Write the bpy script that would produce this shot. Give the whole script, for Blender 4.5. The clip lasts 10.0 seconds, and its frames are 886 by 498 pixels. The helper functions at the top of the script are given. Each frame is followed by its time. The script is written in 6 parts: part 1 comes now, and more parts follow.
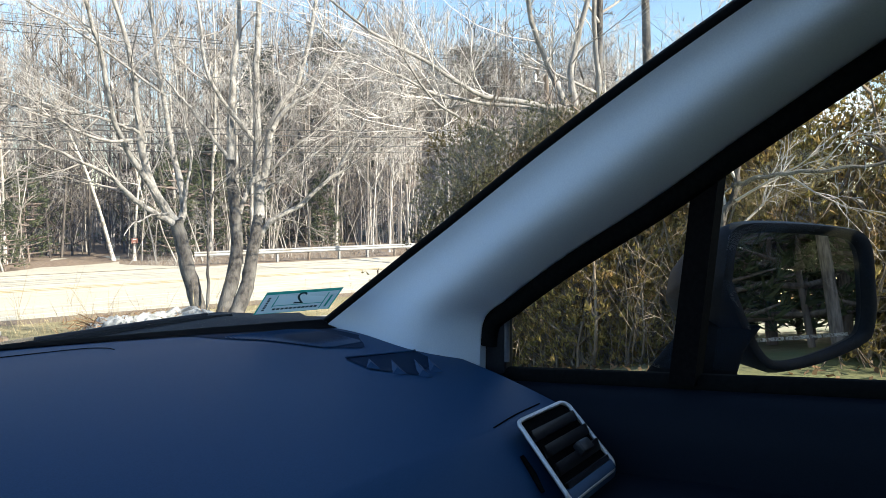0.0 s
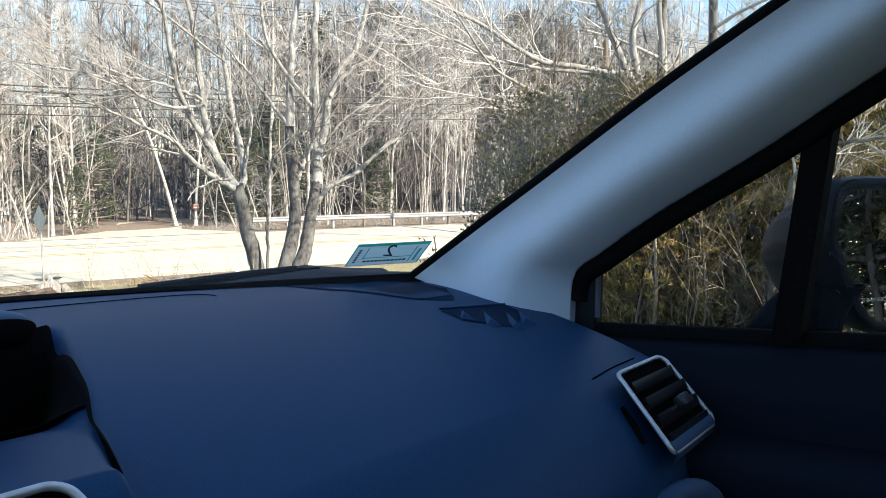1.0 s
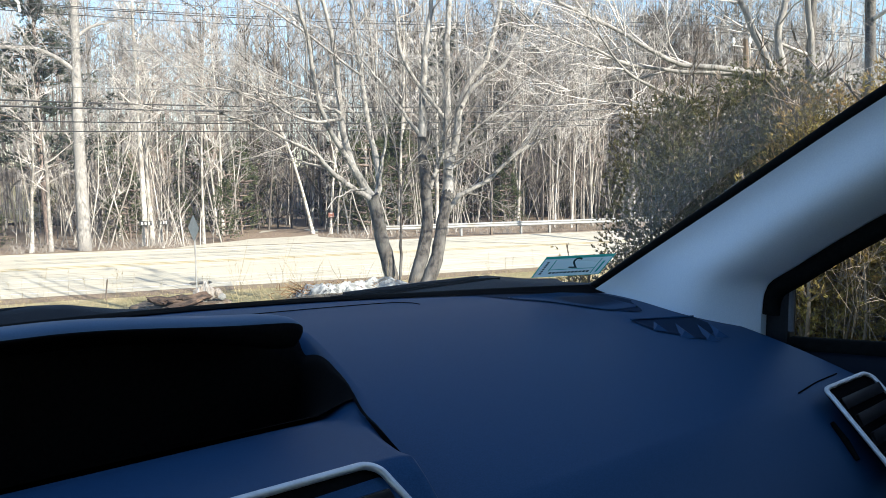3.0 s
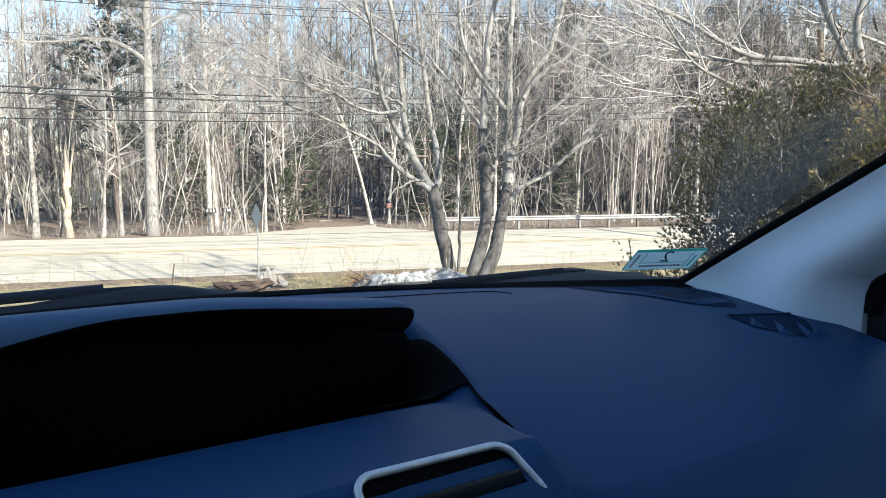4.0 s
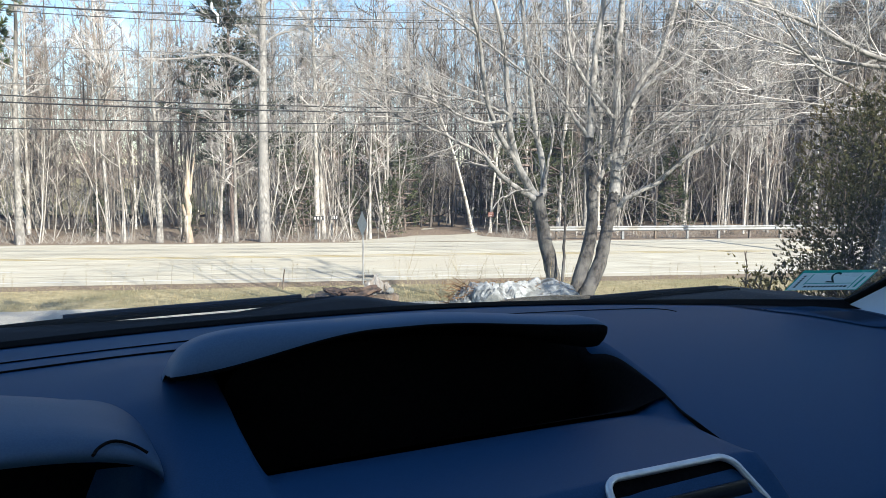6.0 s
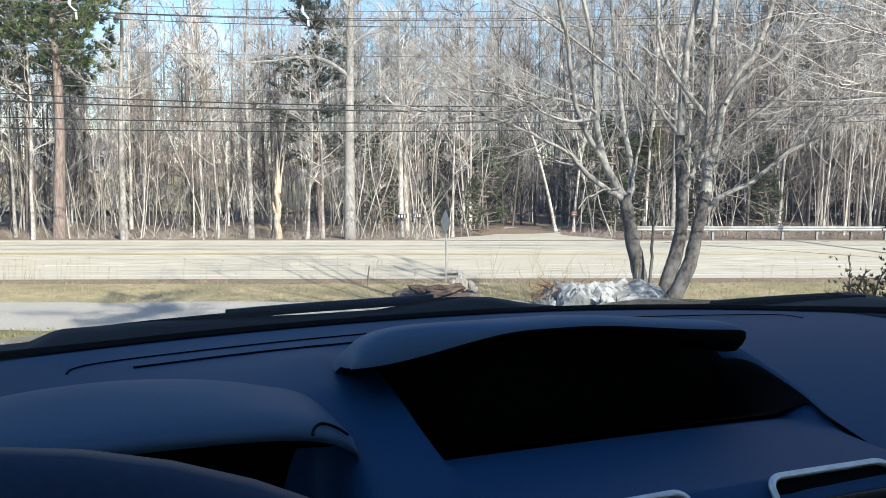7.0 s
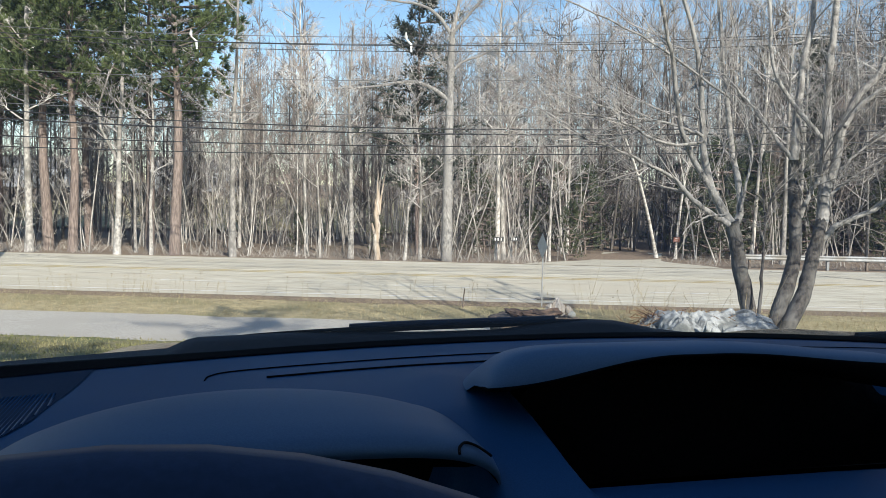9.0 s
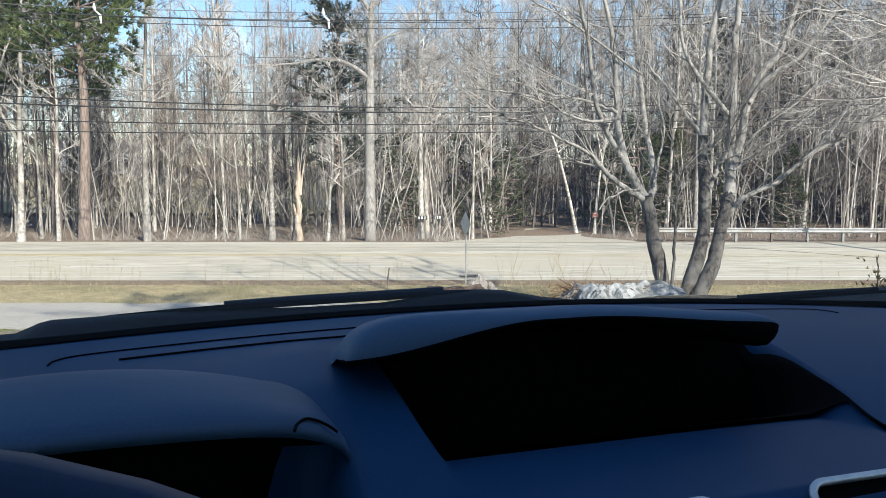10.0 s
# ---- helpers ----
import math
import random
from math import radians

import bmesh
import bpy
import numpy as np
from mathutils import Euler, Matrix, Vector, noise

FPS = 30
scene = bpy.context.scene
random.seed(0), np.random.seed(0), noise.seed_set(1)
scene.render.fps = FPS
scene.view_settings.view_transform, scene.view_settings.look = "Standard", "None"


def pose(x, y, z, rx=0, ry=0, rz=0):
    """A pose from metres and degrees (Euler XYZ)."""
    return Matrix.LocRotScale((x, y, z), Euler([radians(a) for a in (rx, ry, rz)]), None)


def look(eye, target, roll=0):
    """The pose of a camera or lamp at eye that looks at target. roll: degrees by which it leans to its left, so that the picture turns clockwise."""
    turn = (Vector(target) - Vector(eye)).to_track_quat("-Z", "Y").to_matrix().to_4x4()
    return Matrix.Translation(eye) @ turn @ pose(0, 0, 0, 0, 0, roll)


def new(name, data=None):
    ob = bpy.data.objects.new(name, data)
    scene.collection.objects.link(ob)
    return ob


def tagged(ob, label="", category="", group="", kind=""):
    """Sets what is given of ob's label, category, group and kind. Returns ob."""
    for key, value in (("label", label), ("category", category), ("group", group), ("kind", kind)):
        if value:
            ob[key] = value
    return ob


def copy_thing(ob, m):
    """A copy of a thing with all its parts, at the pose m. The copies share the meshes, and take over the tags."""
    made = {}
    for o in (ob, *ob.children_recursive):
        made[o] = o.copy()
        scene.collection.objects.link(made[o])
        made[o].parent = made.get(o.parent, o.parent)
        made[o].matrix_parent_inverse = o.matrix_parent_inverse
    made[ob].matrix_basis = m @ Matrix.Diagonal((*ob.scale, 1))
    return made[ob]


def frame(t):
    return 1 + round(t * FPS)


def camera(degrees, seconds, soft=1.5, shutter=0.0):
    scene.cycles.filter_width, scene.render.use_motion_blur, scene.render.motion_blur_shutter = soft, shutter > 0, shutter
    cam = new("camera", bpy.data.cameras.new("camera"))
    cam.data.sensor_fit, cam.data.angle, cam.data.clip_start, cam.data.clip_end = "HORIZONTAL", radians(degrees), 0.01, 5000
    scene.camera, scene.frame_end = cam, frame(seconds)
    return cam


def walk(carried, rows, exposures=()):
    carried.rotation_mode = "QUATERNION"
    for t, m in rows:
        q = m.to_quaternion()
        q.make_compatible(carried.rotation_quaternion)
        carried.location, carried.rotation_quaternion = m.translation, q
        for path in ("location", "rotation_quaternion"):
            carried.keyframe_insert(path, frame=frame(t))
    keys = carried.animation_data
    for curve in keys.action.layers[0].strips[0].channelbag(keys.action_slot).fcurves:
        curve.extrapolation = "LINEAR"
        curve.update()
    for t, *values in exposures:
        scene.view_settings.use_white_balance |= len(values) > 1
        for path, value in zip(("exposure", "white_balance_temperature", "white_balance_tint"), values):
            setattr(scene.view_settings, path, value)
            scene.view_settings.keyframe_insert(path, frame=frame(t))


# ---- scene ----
# ---- camera ----
cam = camera(62.4, 10.0, soft=0.6)
PATH = [
    (0.0, (0.012, -0.073, 1.199), (1.596, 1.142, 1.081), -0.21),
    (0.5, (0.001, -0.052, 1.184), (1.536, 1.214, 0.983), -0.43),
    (1.0, (-0.016, -0.040, 1.182), (1.470, 1.282, 0.978), 0.15),
    (1.5, (-0.047, -0.032, 1.183), (1.354, 1.382, 0.980), -0.07),
    (2.0, (-0.070, -0.025, 1.187), (1.265, 1.451, 0.987), -0.57),
    (3.5, (-0.119, -0.014, 1.193), (1.061, 1.589, 1.007), -0.22),
    (4.0, (-0.142, -0.005, 1.191), (0.971, 1.644, 0.988), 0.17),
    (4.5, (-0.155, -0.005, 1.192), (0.910, 1.675, 0.986), 0.00),
    (5.0, (-0.179, -0.004, 1.197), (0.818, 1.718, 0.994), -0.33),
    (5.5, (-0.206, 0.000, 1.200), (0.711, 1.768, 1.015), 0.00),
    (7.0, (-0.306, -0.020, 1.215), (0.369, 1.853, 1.029), 0.28),
    (7.5, (-0.334, -0.000, 1.209), (0.068, 1.952, 1.046), 0.55),
    (8.0, (-0.361, -0.010, 1.221), (-0.073, 1.968, 1.139), 1.43),
    (8.5, (-0.382, -0.015, 1.232), (-0.139, 1.970, 1.192), 1.20),
    (9.0, (-0.333, 0.003, 1.208), (0.093, 1.953, 1.082), 0.98),
    (9.5, (-0.307, 0.018, 1.201), (0.212, 1.942, 1.028), 0.34),
    (10.0, (-0.280, 0.017, 1.197), (0.343, 1.909, 1.016), 0.18),
]
EXPOSURES = [(0.0, 1.38), (1.0, 1.46), (2.0, 1.39), (3.5, 1.28), (5.5, 1.13), (7.0, 0.95), (7.5, 0.92), (8.0, 0.74), (8.6, 0.64), (9.0, 0.6), (9.5, 0.7), (10.0, 0.78)]
walk(cam, [(t, look(eye, target, roll)) for t, eye, target, roll in PATH], [(t, stops, 6430 + 470 * max(0.0, 1 - t / 6), 12) for t, stops in EXPOSURES])

# ---- light ----
SUN_FROM = Vector((0.21, -0.98, 0.0)).normalized()
SUN_HEIGHT = radians(30)
world = bpy.data.worlds.new("sky")
scene.world = world
world.use_nodes = True
wt = world.node_tree
wt.nodes.clear()
sky = wt.nodes.new("ShaderNodeTexSky")
sky.sky_type = "NISHITA"
sky.sun_disc = False
sky.sun_elevation = SUN_HEIGHT
sky.sun_rotation = math.atan2(SUN_FROM.x, SUN_FROM.y)
sky.air_density, sky.dust_density, sky.ozone_density = 1.0, 0.5, 1.0
wtc = wt.nodes.new("ShaderNodeTexCoord")
wmap = wt.nodes.new("ShaderNodeMapping")
wmap.inputs["Scale"].default_value = (2.2, 2.2, 5.0)
wnoise = wt.nodes.new("ShaderNodeTexNoise")
wnoise.inputs["Scale"].default_value = 1.6
wnoise.inputs["Detail"].default_value = 7
wramp = wt.nodes.new("ShaderNodeValToRGB")
wramp.color_ramp.elements[0].position = 0.62
wramp.color_ramp.elements[1].position = 0.86
wmix = wt.nodes.new("ShaderNodeMix")
wmix.data_type = "RGBA"
wmix.inputs[7].default_value = (9.0, 9.2, 9.6, 1)
wbg = wt.nodes.new("ShaderNodeBackground")
wbg.inputs["Strength"].default_value = 0.12
wout = wt.nodes.new("ShaderNodeOutputWorld")
wt.links.new(wtc.outputs["Generated"], wmap.inputs["Vector"])
wt.links.new(wmap.outputs[0], wnoise.inputs["Vector"])
wt.links.new(wnoise.outputs["Fac"], wramp.inputs[0])
wt.links.new(wramp.outputs[0], wmix.inputs[0])
wsat = wt.nodes.new("ShaderNodeHueSaturation")
wsat.inputs["Hue"].default_value, wsat.inputs["Saturation"].default_value = 0.497, 1.12
wt.links.new(sky.outputs[0], wsat.inputs["Color"])
wt.links.new(wsat.outputs[0], wmix.inputs[6])
wt.links.new(wmix.outputs[2], wbg.inputs["Color"])
wt.links.new(wbg.outputs[0], wout.inputs[0])
sun = new("sun", bpy.data.lights.new("sun", "SUN"))
sun.data.energy, sun.data.angle, sun.data.color = 5.0, radians(0.5), (1.0, 0.935, 0.82)
sun.matrix_world = look(SUN_FROM * 40 + Vector((0, 0, 40 * math.tan(SUN_HEIGHT))), (0, 0, 0))

# ---- materials ----


def material(name, c1, c2, scale=6.0, rough=0.8, metal=0.0, bump=0.0, bump_scale=None, stretch=(1, 1, 1), c3=None,
             big=None, spec=0.5, per_object=0.0, island=0.0, lo=0.35, hi=0.65, leafy=0.0):
    """A surface with a grain of two colours, larger patches of a third, and fine relief."""
    m = bpy.data.materials.new(name)
    m.use_nodes = True
    nt = m.node_tree
    b = nt.nodes["Principled BSDF"]
    b.inputs["Roughness"].default_value, b.inputs["Metallic"].default_value = rough, metal
    b.inputs["Specular IOR Level"].default_value = spec
    tc = nt.nodes.new("ShaderNodeTexCoord")
    mp = nt.nodes.new("ShaderNodeMapping")
    mp.inputs["Scale"].default_value = stretch
    nt.links.new(tc.outputs["Object"], mp.inputs["Vector"])

    def noise_of(sc, detail=6):
        n = nt.nodes.new("ShaderNodeTexNoise")
        n.inputs["Scale"].default_value, n.inputs["Detail"].default_value = sc, detail
        nt.links.new(mp.outputs[0], n.inputs["Vector"])
        return n.outputs["Fac"]

    def ramp(fac, a, z):
        r = nt.nodes.new("ShaderNodeMapRange")
        r.inputs["From Min"].default_value, r.inputs["From Max"].default_value = a, z
        nt.links.new(fac, r.inputs["Value"])
        return r.outputs[0]

    def mix(fac, a, z):
        x = nt.nodes.new("ShaderNodeMix")
        x.data_type = "RGBA"
        for slot, v in ((0, fac), (6, a), (7, z)):
            if isinstance(v, tuple):
                x.inputs[slot].default_value = (*v, 1)
            else:
                nt.links.new(v, x.inputs[slot])
        return x.outputs[2]

    col = mix(ramp(noise_of(scale), lo, hi), c1, c2)
    if c3:
        col = mix(ramp(noise_of(big or scale / 8, 4), 0.45, 0.62), col, c3)
    if per_object or island:
        src = nt.nodes.new("ShaderNodeObjectInfo").outputs["Random"] if per_object else nt.nodes.new("ShaderNodeNewGeometry").outputs["Random Per Island"]
        hsv = nt.nodes.new("ShaderNodeHueSaturation")
        amount = per_object or island
        r = nt.nodes.new("ShaderNodeMapRange")
        r.inputs["To Min"].default_value, r.inputs["To Max"].default_value = 1 - amount, 1 + amount
        nt.links.new(src, r.inputs["Value"])
        nt.links.new(r.outputs[0], hsv.inputs["Value"])
        nt.links.new(col, hsv.inputs["Color"])
        col = hsv.outputs[0]
    nt.links.new(col, b.inputs["Base Color"])
    if leafy:  # thin leaves let light through
        tr, mx = nt.nodes.new("ShaderNodeBsdfTranslucent"), nt.nodes.new("ShaderNodeMixShader")
        mx.inputs[0].default_value = leafy
        nt.links.new(col, tr.inputs[0])
        nt.links.new(b.outputs[0], mx.inputs[1])
        nt.links.new(tr.outputs[0], mx.inputs[2])
        nt.links.new(mx.outputs[0], nt.nodes["Material Output"].inputs[0])
    if bump:
        bp = nt.nodes.new("ShaderNodeBump")
        bp.inputs["Strength"].default_value = bump
        bp.inputs["Distance"].default_value = 0.02
        nt.links.new(noise_of(bump_scale or scale * 3, 8), bp.inputs["Height"])
        nt.links.new(bp.outputs[0], b.inputs["Normal"])
    return m


def glass(name, tint=(0.93, 0.96, 0.95)):
    """A thin pane: clear, with a Fresnel mirror on it."""
    m = bpy.data.materials.new(name)
    m.use_nodes = True
    nt = m.node_tree
    nt.nodes.clear()
    clear, shine = nt.nodes.new("ShaderNodeBsdfTransparent"), nt.nodes.new("ShaderNodeBsdfGlossy")
    clear.inputs[0].default_value = (*tint, 1)
    shine.inputs["Roughness"].default_value = 0.02
    lw, mx, out = nt.nodes.new("ShaderNodeLayerWeight"), nt.nodes.new("ShaderNodeMixShader"), nt.nodes.new("ShaderNodeOutputMaterial")
    power, rise = nt.nodes.new("ShaderNodeMath"), nt.nodes.new("ShaderNodeMapRange")
    power.operation = "POWER"
    power.inputs[1].default_value = 5.0
    rise.inputs["To Min"].default_value = 0.045
    nt.links.new(lw.outputs["Facing"], power.inputs[0])
    nt.links.new(power.outputs[0], rise.inputs["Value"])
    nt.links.new(rise.outputs[0], mx.inputs[0])
    nt.links.new(clear.outputs[0], mx.inputs[1])
    nt.links.new(shine.outputs[0], mx.inputs[2])
    nt.links.new(mx.outputs[0], out.inputs[0])
    return m


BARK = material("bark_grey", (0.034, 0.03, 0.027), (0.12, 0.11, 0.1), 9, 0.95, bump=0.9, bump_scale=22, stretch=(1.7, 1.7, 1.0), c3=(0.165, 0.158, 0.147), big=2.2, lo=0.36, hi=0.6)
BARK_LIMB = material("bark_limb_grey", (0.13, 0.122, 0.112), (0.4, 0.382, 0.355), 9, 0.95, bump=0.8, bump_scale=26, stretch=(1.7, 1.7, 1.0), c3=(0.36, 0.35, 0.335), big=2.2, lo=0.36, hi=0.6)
HEDGE_WOOD = material("hedge_wood", (0.11, 0.085, 0.064), (0.3, 0.245, 0.19), 3, 0.9)
BARK_PALE = material("bark_pale", (0.23, 0.215, 0.195), (0.54, 0.51, 0.465), 6, 0.9, bump=0.5, stretch=(2, 2, 0.9), c3=(0.16, 0.148, 0.13), big=0.9, per_object=0.45)
BARK_OAK = material("bark_oak", (0.17, 0.16, 0.148), (0.37, 0.355, 0.335), 5, 0.9, bump=0.9, stretch=(2, 2, 0.9), c3=(0.25, 0.24, 0.225), big=1.2)
BARK_PINE = material("bark_pine", (0.12, 0.092, 0.078), (0.27, 0.215, 0.185), 5, 0.95, bump=0.7, stretch=(3, 3, 0.5))
BIRCH = material("bark_birch", (0.5, 0.47, 0.42), (0.68, 0.65, 0.6), 3, 0.8, bump=0.2, stretch=(0.8, 0.8, 3), c3=(0.3, 0.27, 0.23), big=2.0)
TWIG = material("twigs", (0.38, 0.355, 0.33), (0.63, 0.6, 0.565), 2, 0.9, per_object=0.25)
TWIG_MAPLE = material("maple_twigs", (0.2, 0.185, 0.17), (0.42, 0.395, 0.37), 2, 0.9)
SAPLING = material("sapling_bark", (0.27, 0.25, 0.22), (0.58, 0.545, 0.495), 1.5, 0.9, c3=(0.17, 0.15, 0.13), big=0.2)
TWIG_RED = material("twigs_reddish", (0.2, 0.155, 0.13), (0.37, 0.3, 0.26), 2, 0.9, per_object=0.25)
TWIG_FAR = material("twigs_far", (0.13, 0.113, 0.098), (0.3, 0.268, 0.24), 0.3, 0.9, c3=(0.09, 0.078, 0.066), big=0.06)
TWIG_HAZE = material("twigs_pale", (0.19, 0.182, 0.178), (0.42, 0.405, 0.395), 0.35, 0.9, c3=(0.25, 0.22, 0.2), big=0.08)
NEEDLE = material("pine_needles", (0.06, 0.09, 0.036), (0.2, 0.245, 0.095), 1.2, 0.7, island=0.4, leafy=0.3)
NEEDLE_GREY = material("pine_needles_grey", (0.05, 0.062, 0.05), (0.12, 0.135, 0.1), 1.2, 0.75, island=0.35, leafy=0.3)
HEMLOCK = material("hemlock_needles", (0.055, 0.07, 0.036), (0.12, 0.14, 0.065), 1.5, 0.75, island=0.35, leafy=0.35)
CEDAR = material("cedar_foliage", (0.23, 0.2, 0.07), (0.5, 0.4, 0.16), 1.3, 0.8, c3=(0.4, 0.25, 0.12), big=1.1, island=0.45, spec=0.15, leafy=0.5)
CEDAR_DARK = material("cedar_foliage_dark", (0.085, 0.085, 0.045), (0.185, 0.178, 0.088), 1.3, 0.85, c3=(0.2, 0.16, 0.085), big=0.8, island=0.4, spec=0.1, leafy=0.5)
GRASS = material("lawn_soil", (0.15, 0.145, 0.065), (0.27, 0.235, 0.125), 3, 0.95, bump=0.6, bump_scale=25, c3=(0.13, 0.155, 0.06), big=0.25)
BLADE = material("grass_blades", (0.18, 0.19, 0.07), (0.38, 0.335, 0.17), 0.6, 0.8, island=0.4, leafy=0.3)
STRAW = material("dry_stalks", (0.29, 0.235, 0.135), (0.5, 0.43, 0.265), 2, 0.9, island=0.35, leafy=0.3)
STRAW_TURF = material("straw_turf", (0.3, 0.25, 0.14), (0.45, 0.39, 0.23), 4, 0.95, bump=0.6, bump_scale=25, c3=(0.26, 0.235, 0.12), big=0.35)
LITTER = material("leaf_litter", (0.15, 0.108, 0.078), (0.3, 0.225, 0.16), 6, 0.95, bump=0.7, bump_scale=20, c3=(0.22, 0.17, 0.12), big=0.4)
LEAF = material("dead_leaves", (0.2, 0.11, 0.055), (0.36, 0.23, 0.13), 1.0, 0.85, island=0.4, leafy=0.3)
ASPHALT = material("worn_asphalt", (0.4, 0.37, 0.295), (0.62, 0.585, 0.485), 3, 0.9, bump=0.25, bump_scale=20, c3=(0.52, 0.475, 0.38), big=0.5)
streaks = ASPHALT.node_tree.nodes["Mapping"]  # wear runs along the road
streaks.vector_type = "TEXTURE"
streaks.inputs["Rotation"].default_value = (0, 0, -math.atan2(0.287, 0.958))
streaks.inputs["Scale"].default_value = (5.0, 0.4, 1.0)
CRACK = material("tar_seal", (0.13, 0.12, 0.105), (0.21, 0.195, 0.17), 8, 0.8)
GRAVEL = material("gravel_drive", (0.37, 0.345, 0.3), (0.58, 0.545, 0.485), 14, 0.95, bump=0.5, bump_scale=50, c3=(0.45, 0.42, 0.37), big=0.5)
PAINT_WHITE = material("road_paint_white", (0.7, 0.7, 0.68), (0.84, 0.84, 0.82), 5, 0.8)
PAINT_YELLOW = material("road_paint_yellow", (0.5, 0.36, 0.1), (0.6, 0.44, 0.14), 5, 0.8)
GRANITE = material("granite", (0.1, 0.107, 0.11), (0.43, 0.45, 0.46), 9, 0.9, bump=1.0, bump_scale=26, c3=(0.26, 0.27, 0.26), big=2.2, lo=0.34, hi=0.6)
WOOD_OLD = material("weathered_wood", (0.06, 0.05, 0.042), (0.24, 0.205, 0.17), 6, 0.95, bump=1.0, stretch=(3, 3, 0.5), c3=(0.17, 0.12, 0.085), big=1.8, lo=0.4, hi=0.6)
WOOD_ROT = material("rotten_wood", (0.035, 0.025, 0.02), (0.16, 0.11, 0.08), 7, 0.95, bump=1.0, c3=(0.09, 0.06, 0.045), big=2.0, lo=0.4, hi=0.62)
WOOD_GREY = material("splintered_wood", (0.2, 0.195, 0.19), (0.46, 0.45, 0.44), 9, 0.95, bump=0.9, stretch=(4, 4, 0.6), c3=(0.3, 0.26, 0.22), big=2.0)
WOOD_BARE = material("stripped_wood", (0.1, 0.075, 0.055), (0.33, 0.27, 0.2), 7, 0.95, bump=1.0, stretch=(3, 3, 0.6), c3=(0.2, 0.155, 0.115), big=2.5, lo=0.4, hi=0.62)
WOOD_RAW = material("raw_wood", (0.26, 0.21, 0.165), (0.6, 0.55, 0.48), 5, 0.9, bump=0.9, stretch=(4, 4, 0.4), c3=(0.42, 0.33, 0.24), big=1.2)
POLE = material("pole_wood", (0.16, 0.12, 0.092), (0.31, 0.245, 0.2), 3, 0.9, bump=0.4, stretch=(5, 5, 0.3))
CABLE = material("cable_black", (0.02, 0.02, 0.02), (0.035, 0.035, 0.035), 5, 0.6)
CABLE_BARE = material("cable_bare", (0.1, 0.1, 0.1), (0.16, 0.16, 0.16), 5, 0.6)
CERAMIC = material("insulator_ceramic", (0.6, 0.6, 0.58), (0.75, 0.75, 0.73), 5, 0.3)
STEEL = material("galvanised_steel", (0.24, 0.25, 0.255), (0.34, 0.35, 0.355), 5, 0.6, metal=0.3, c3=(0.22, 0.205, 0.18), big=0.8)
SIGN_RED = material("sign_red", (0.17, 0.07, 0.05), (0.24, 0.1, 0.07), 5, 0.7)
DOOR = material("door_plastic", (0.006, 0.010, 0.018), (0.008, 0.013, 0.023), 900, 0.6, bump=0.06, bump_scale=1400, spec=0.06)
SIGN_BACK = material("sign_back", (0.42, 0.45, 0.46), (0.5, 0.53, 0.54), 6, 0.5, metal=0.2)
SIGN_BLACK = material("sign_black", (0.025, 0.025, 0.025), (0.05, 0.05, 0.05), 5, 0.6)
SIGN_WHITE = material("sign_white", (0.7, 0.7, 0.68), (0.8, 0.8, 0.78), 5, 0.6)
# dash plastics taken as charcoal; the sky's blue cast is in their colours
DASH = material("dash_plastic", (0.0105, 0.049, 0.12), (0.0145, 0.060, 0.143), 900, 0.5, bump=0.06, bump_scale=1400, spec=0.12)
# lighter copy of the visor plastic, for the sky sheen on the brow
BROW_LIT = material("display_brow_lit", (0.052, 0.106, 0.192), (0.062, 0.122, 0.212), 900, 0.55, bump=0.06, bump_scale=1400, spec=0.2)
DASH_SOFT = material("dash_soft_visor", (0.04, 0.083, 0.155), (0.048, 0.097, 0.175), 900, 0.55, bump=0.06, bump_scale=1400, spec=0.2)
BLACK = material("black_plastic", (0.007, 0.009, 0.014), (0.01, 0.013, 0.019), 300, 0.6, bump=0.05, bump_scale=800, spec=0.2)
VENT_BLACK = material("vent_slat_black", (0.018, 0.02, 0.026), (0.024, 0.027, 0.034), 300, 0.4, spec=0.5)
# used for real black parts and for shade painted into the dash openings
BLACK_AND_SHADE = material("matt_black_and_shade", (0.004, 0.004, 0.005), (0.007, 0.007, 0.008), 300, 0.9, spec=0.03)
RUBBER = material("rubber_seal", (0.004, 0.005, 0.006), (0.007, 0.008, 0.009), 200, 0.9, spec=0.04)
GRILLE = material("grille_plastic", (0.006, 0.02, 0.05), (0.008, 0.026, 0.06), 700, 0.7, spec=0.06)
TRIM = material("pillar_trim_grey", (0.62, 0.74, 0.9), (0.67, 0.79, 0.94), 700, 0.8, bump=0.05, bump_scale=1200, spec=0.25)
SILVER = material("satin_silver", (0.6, 0.62, 0.65), (0.7, 0.72, 0.75), 200, 0.45, metal=0.7)
FRAME_GREY = material("frame_grey", (0.07, 0.08, 0.1), (0.09, 0.1, 0.125), 300, 0.7)
CAR_PAINT = material("car_paint_dark_grey", (0.05, 0.055, 0.06), (0.065, 0.07, 0.075), 400, 0.16, metal=0.3)
LEATHER = material("wheel_leather", (0.009, 0.024, 0.064), (0.012, 0.029, 0.076), 400, 0.55, bump=0.03, bump_scale=1500, spec=0.2)
CABIN_DARK = material("cabin_dark", (0.03, 0.03, 0.032), (0.045, 0.045, 0.047), 200, 0.9)
HEADLINER = material("headliner_grey", (0.3, 0.3, 0.3), (0.36, 0.36, 0.355), 300, 0.95)
MIRROR = material("mirror_glass", (0.82, 0.84, 0.85), (0.84, 0.86, 0.87), 2, 0.0, metal=1.0)
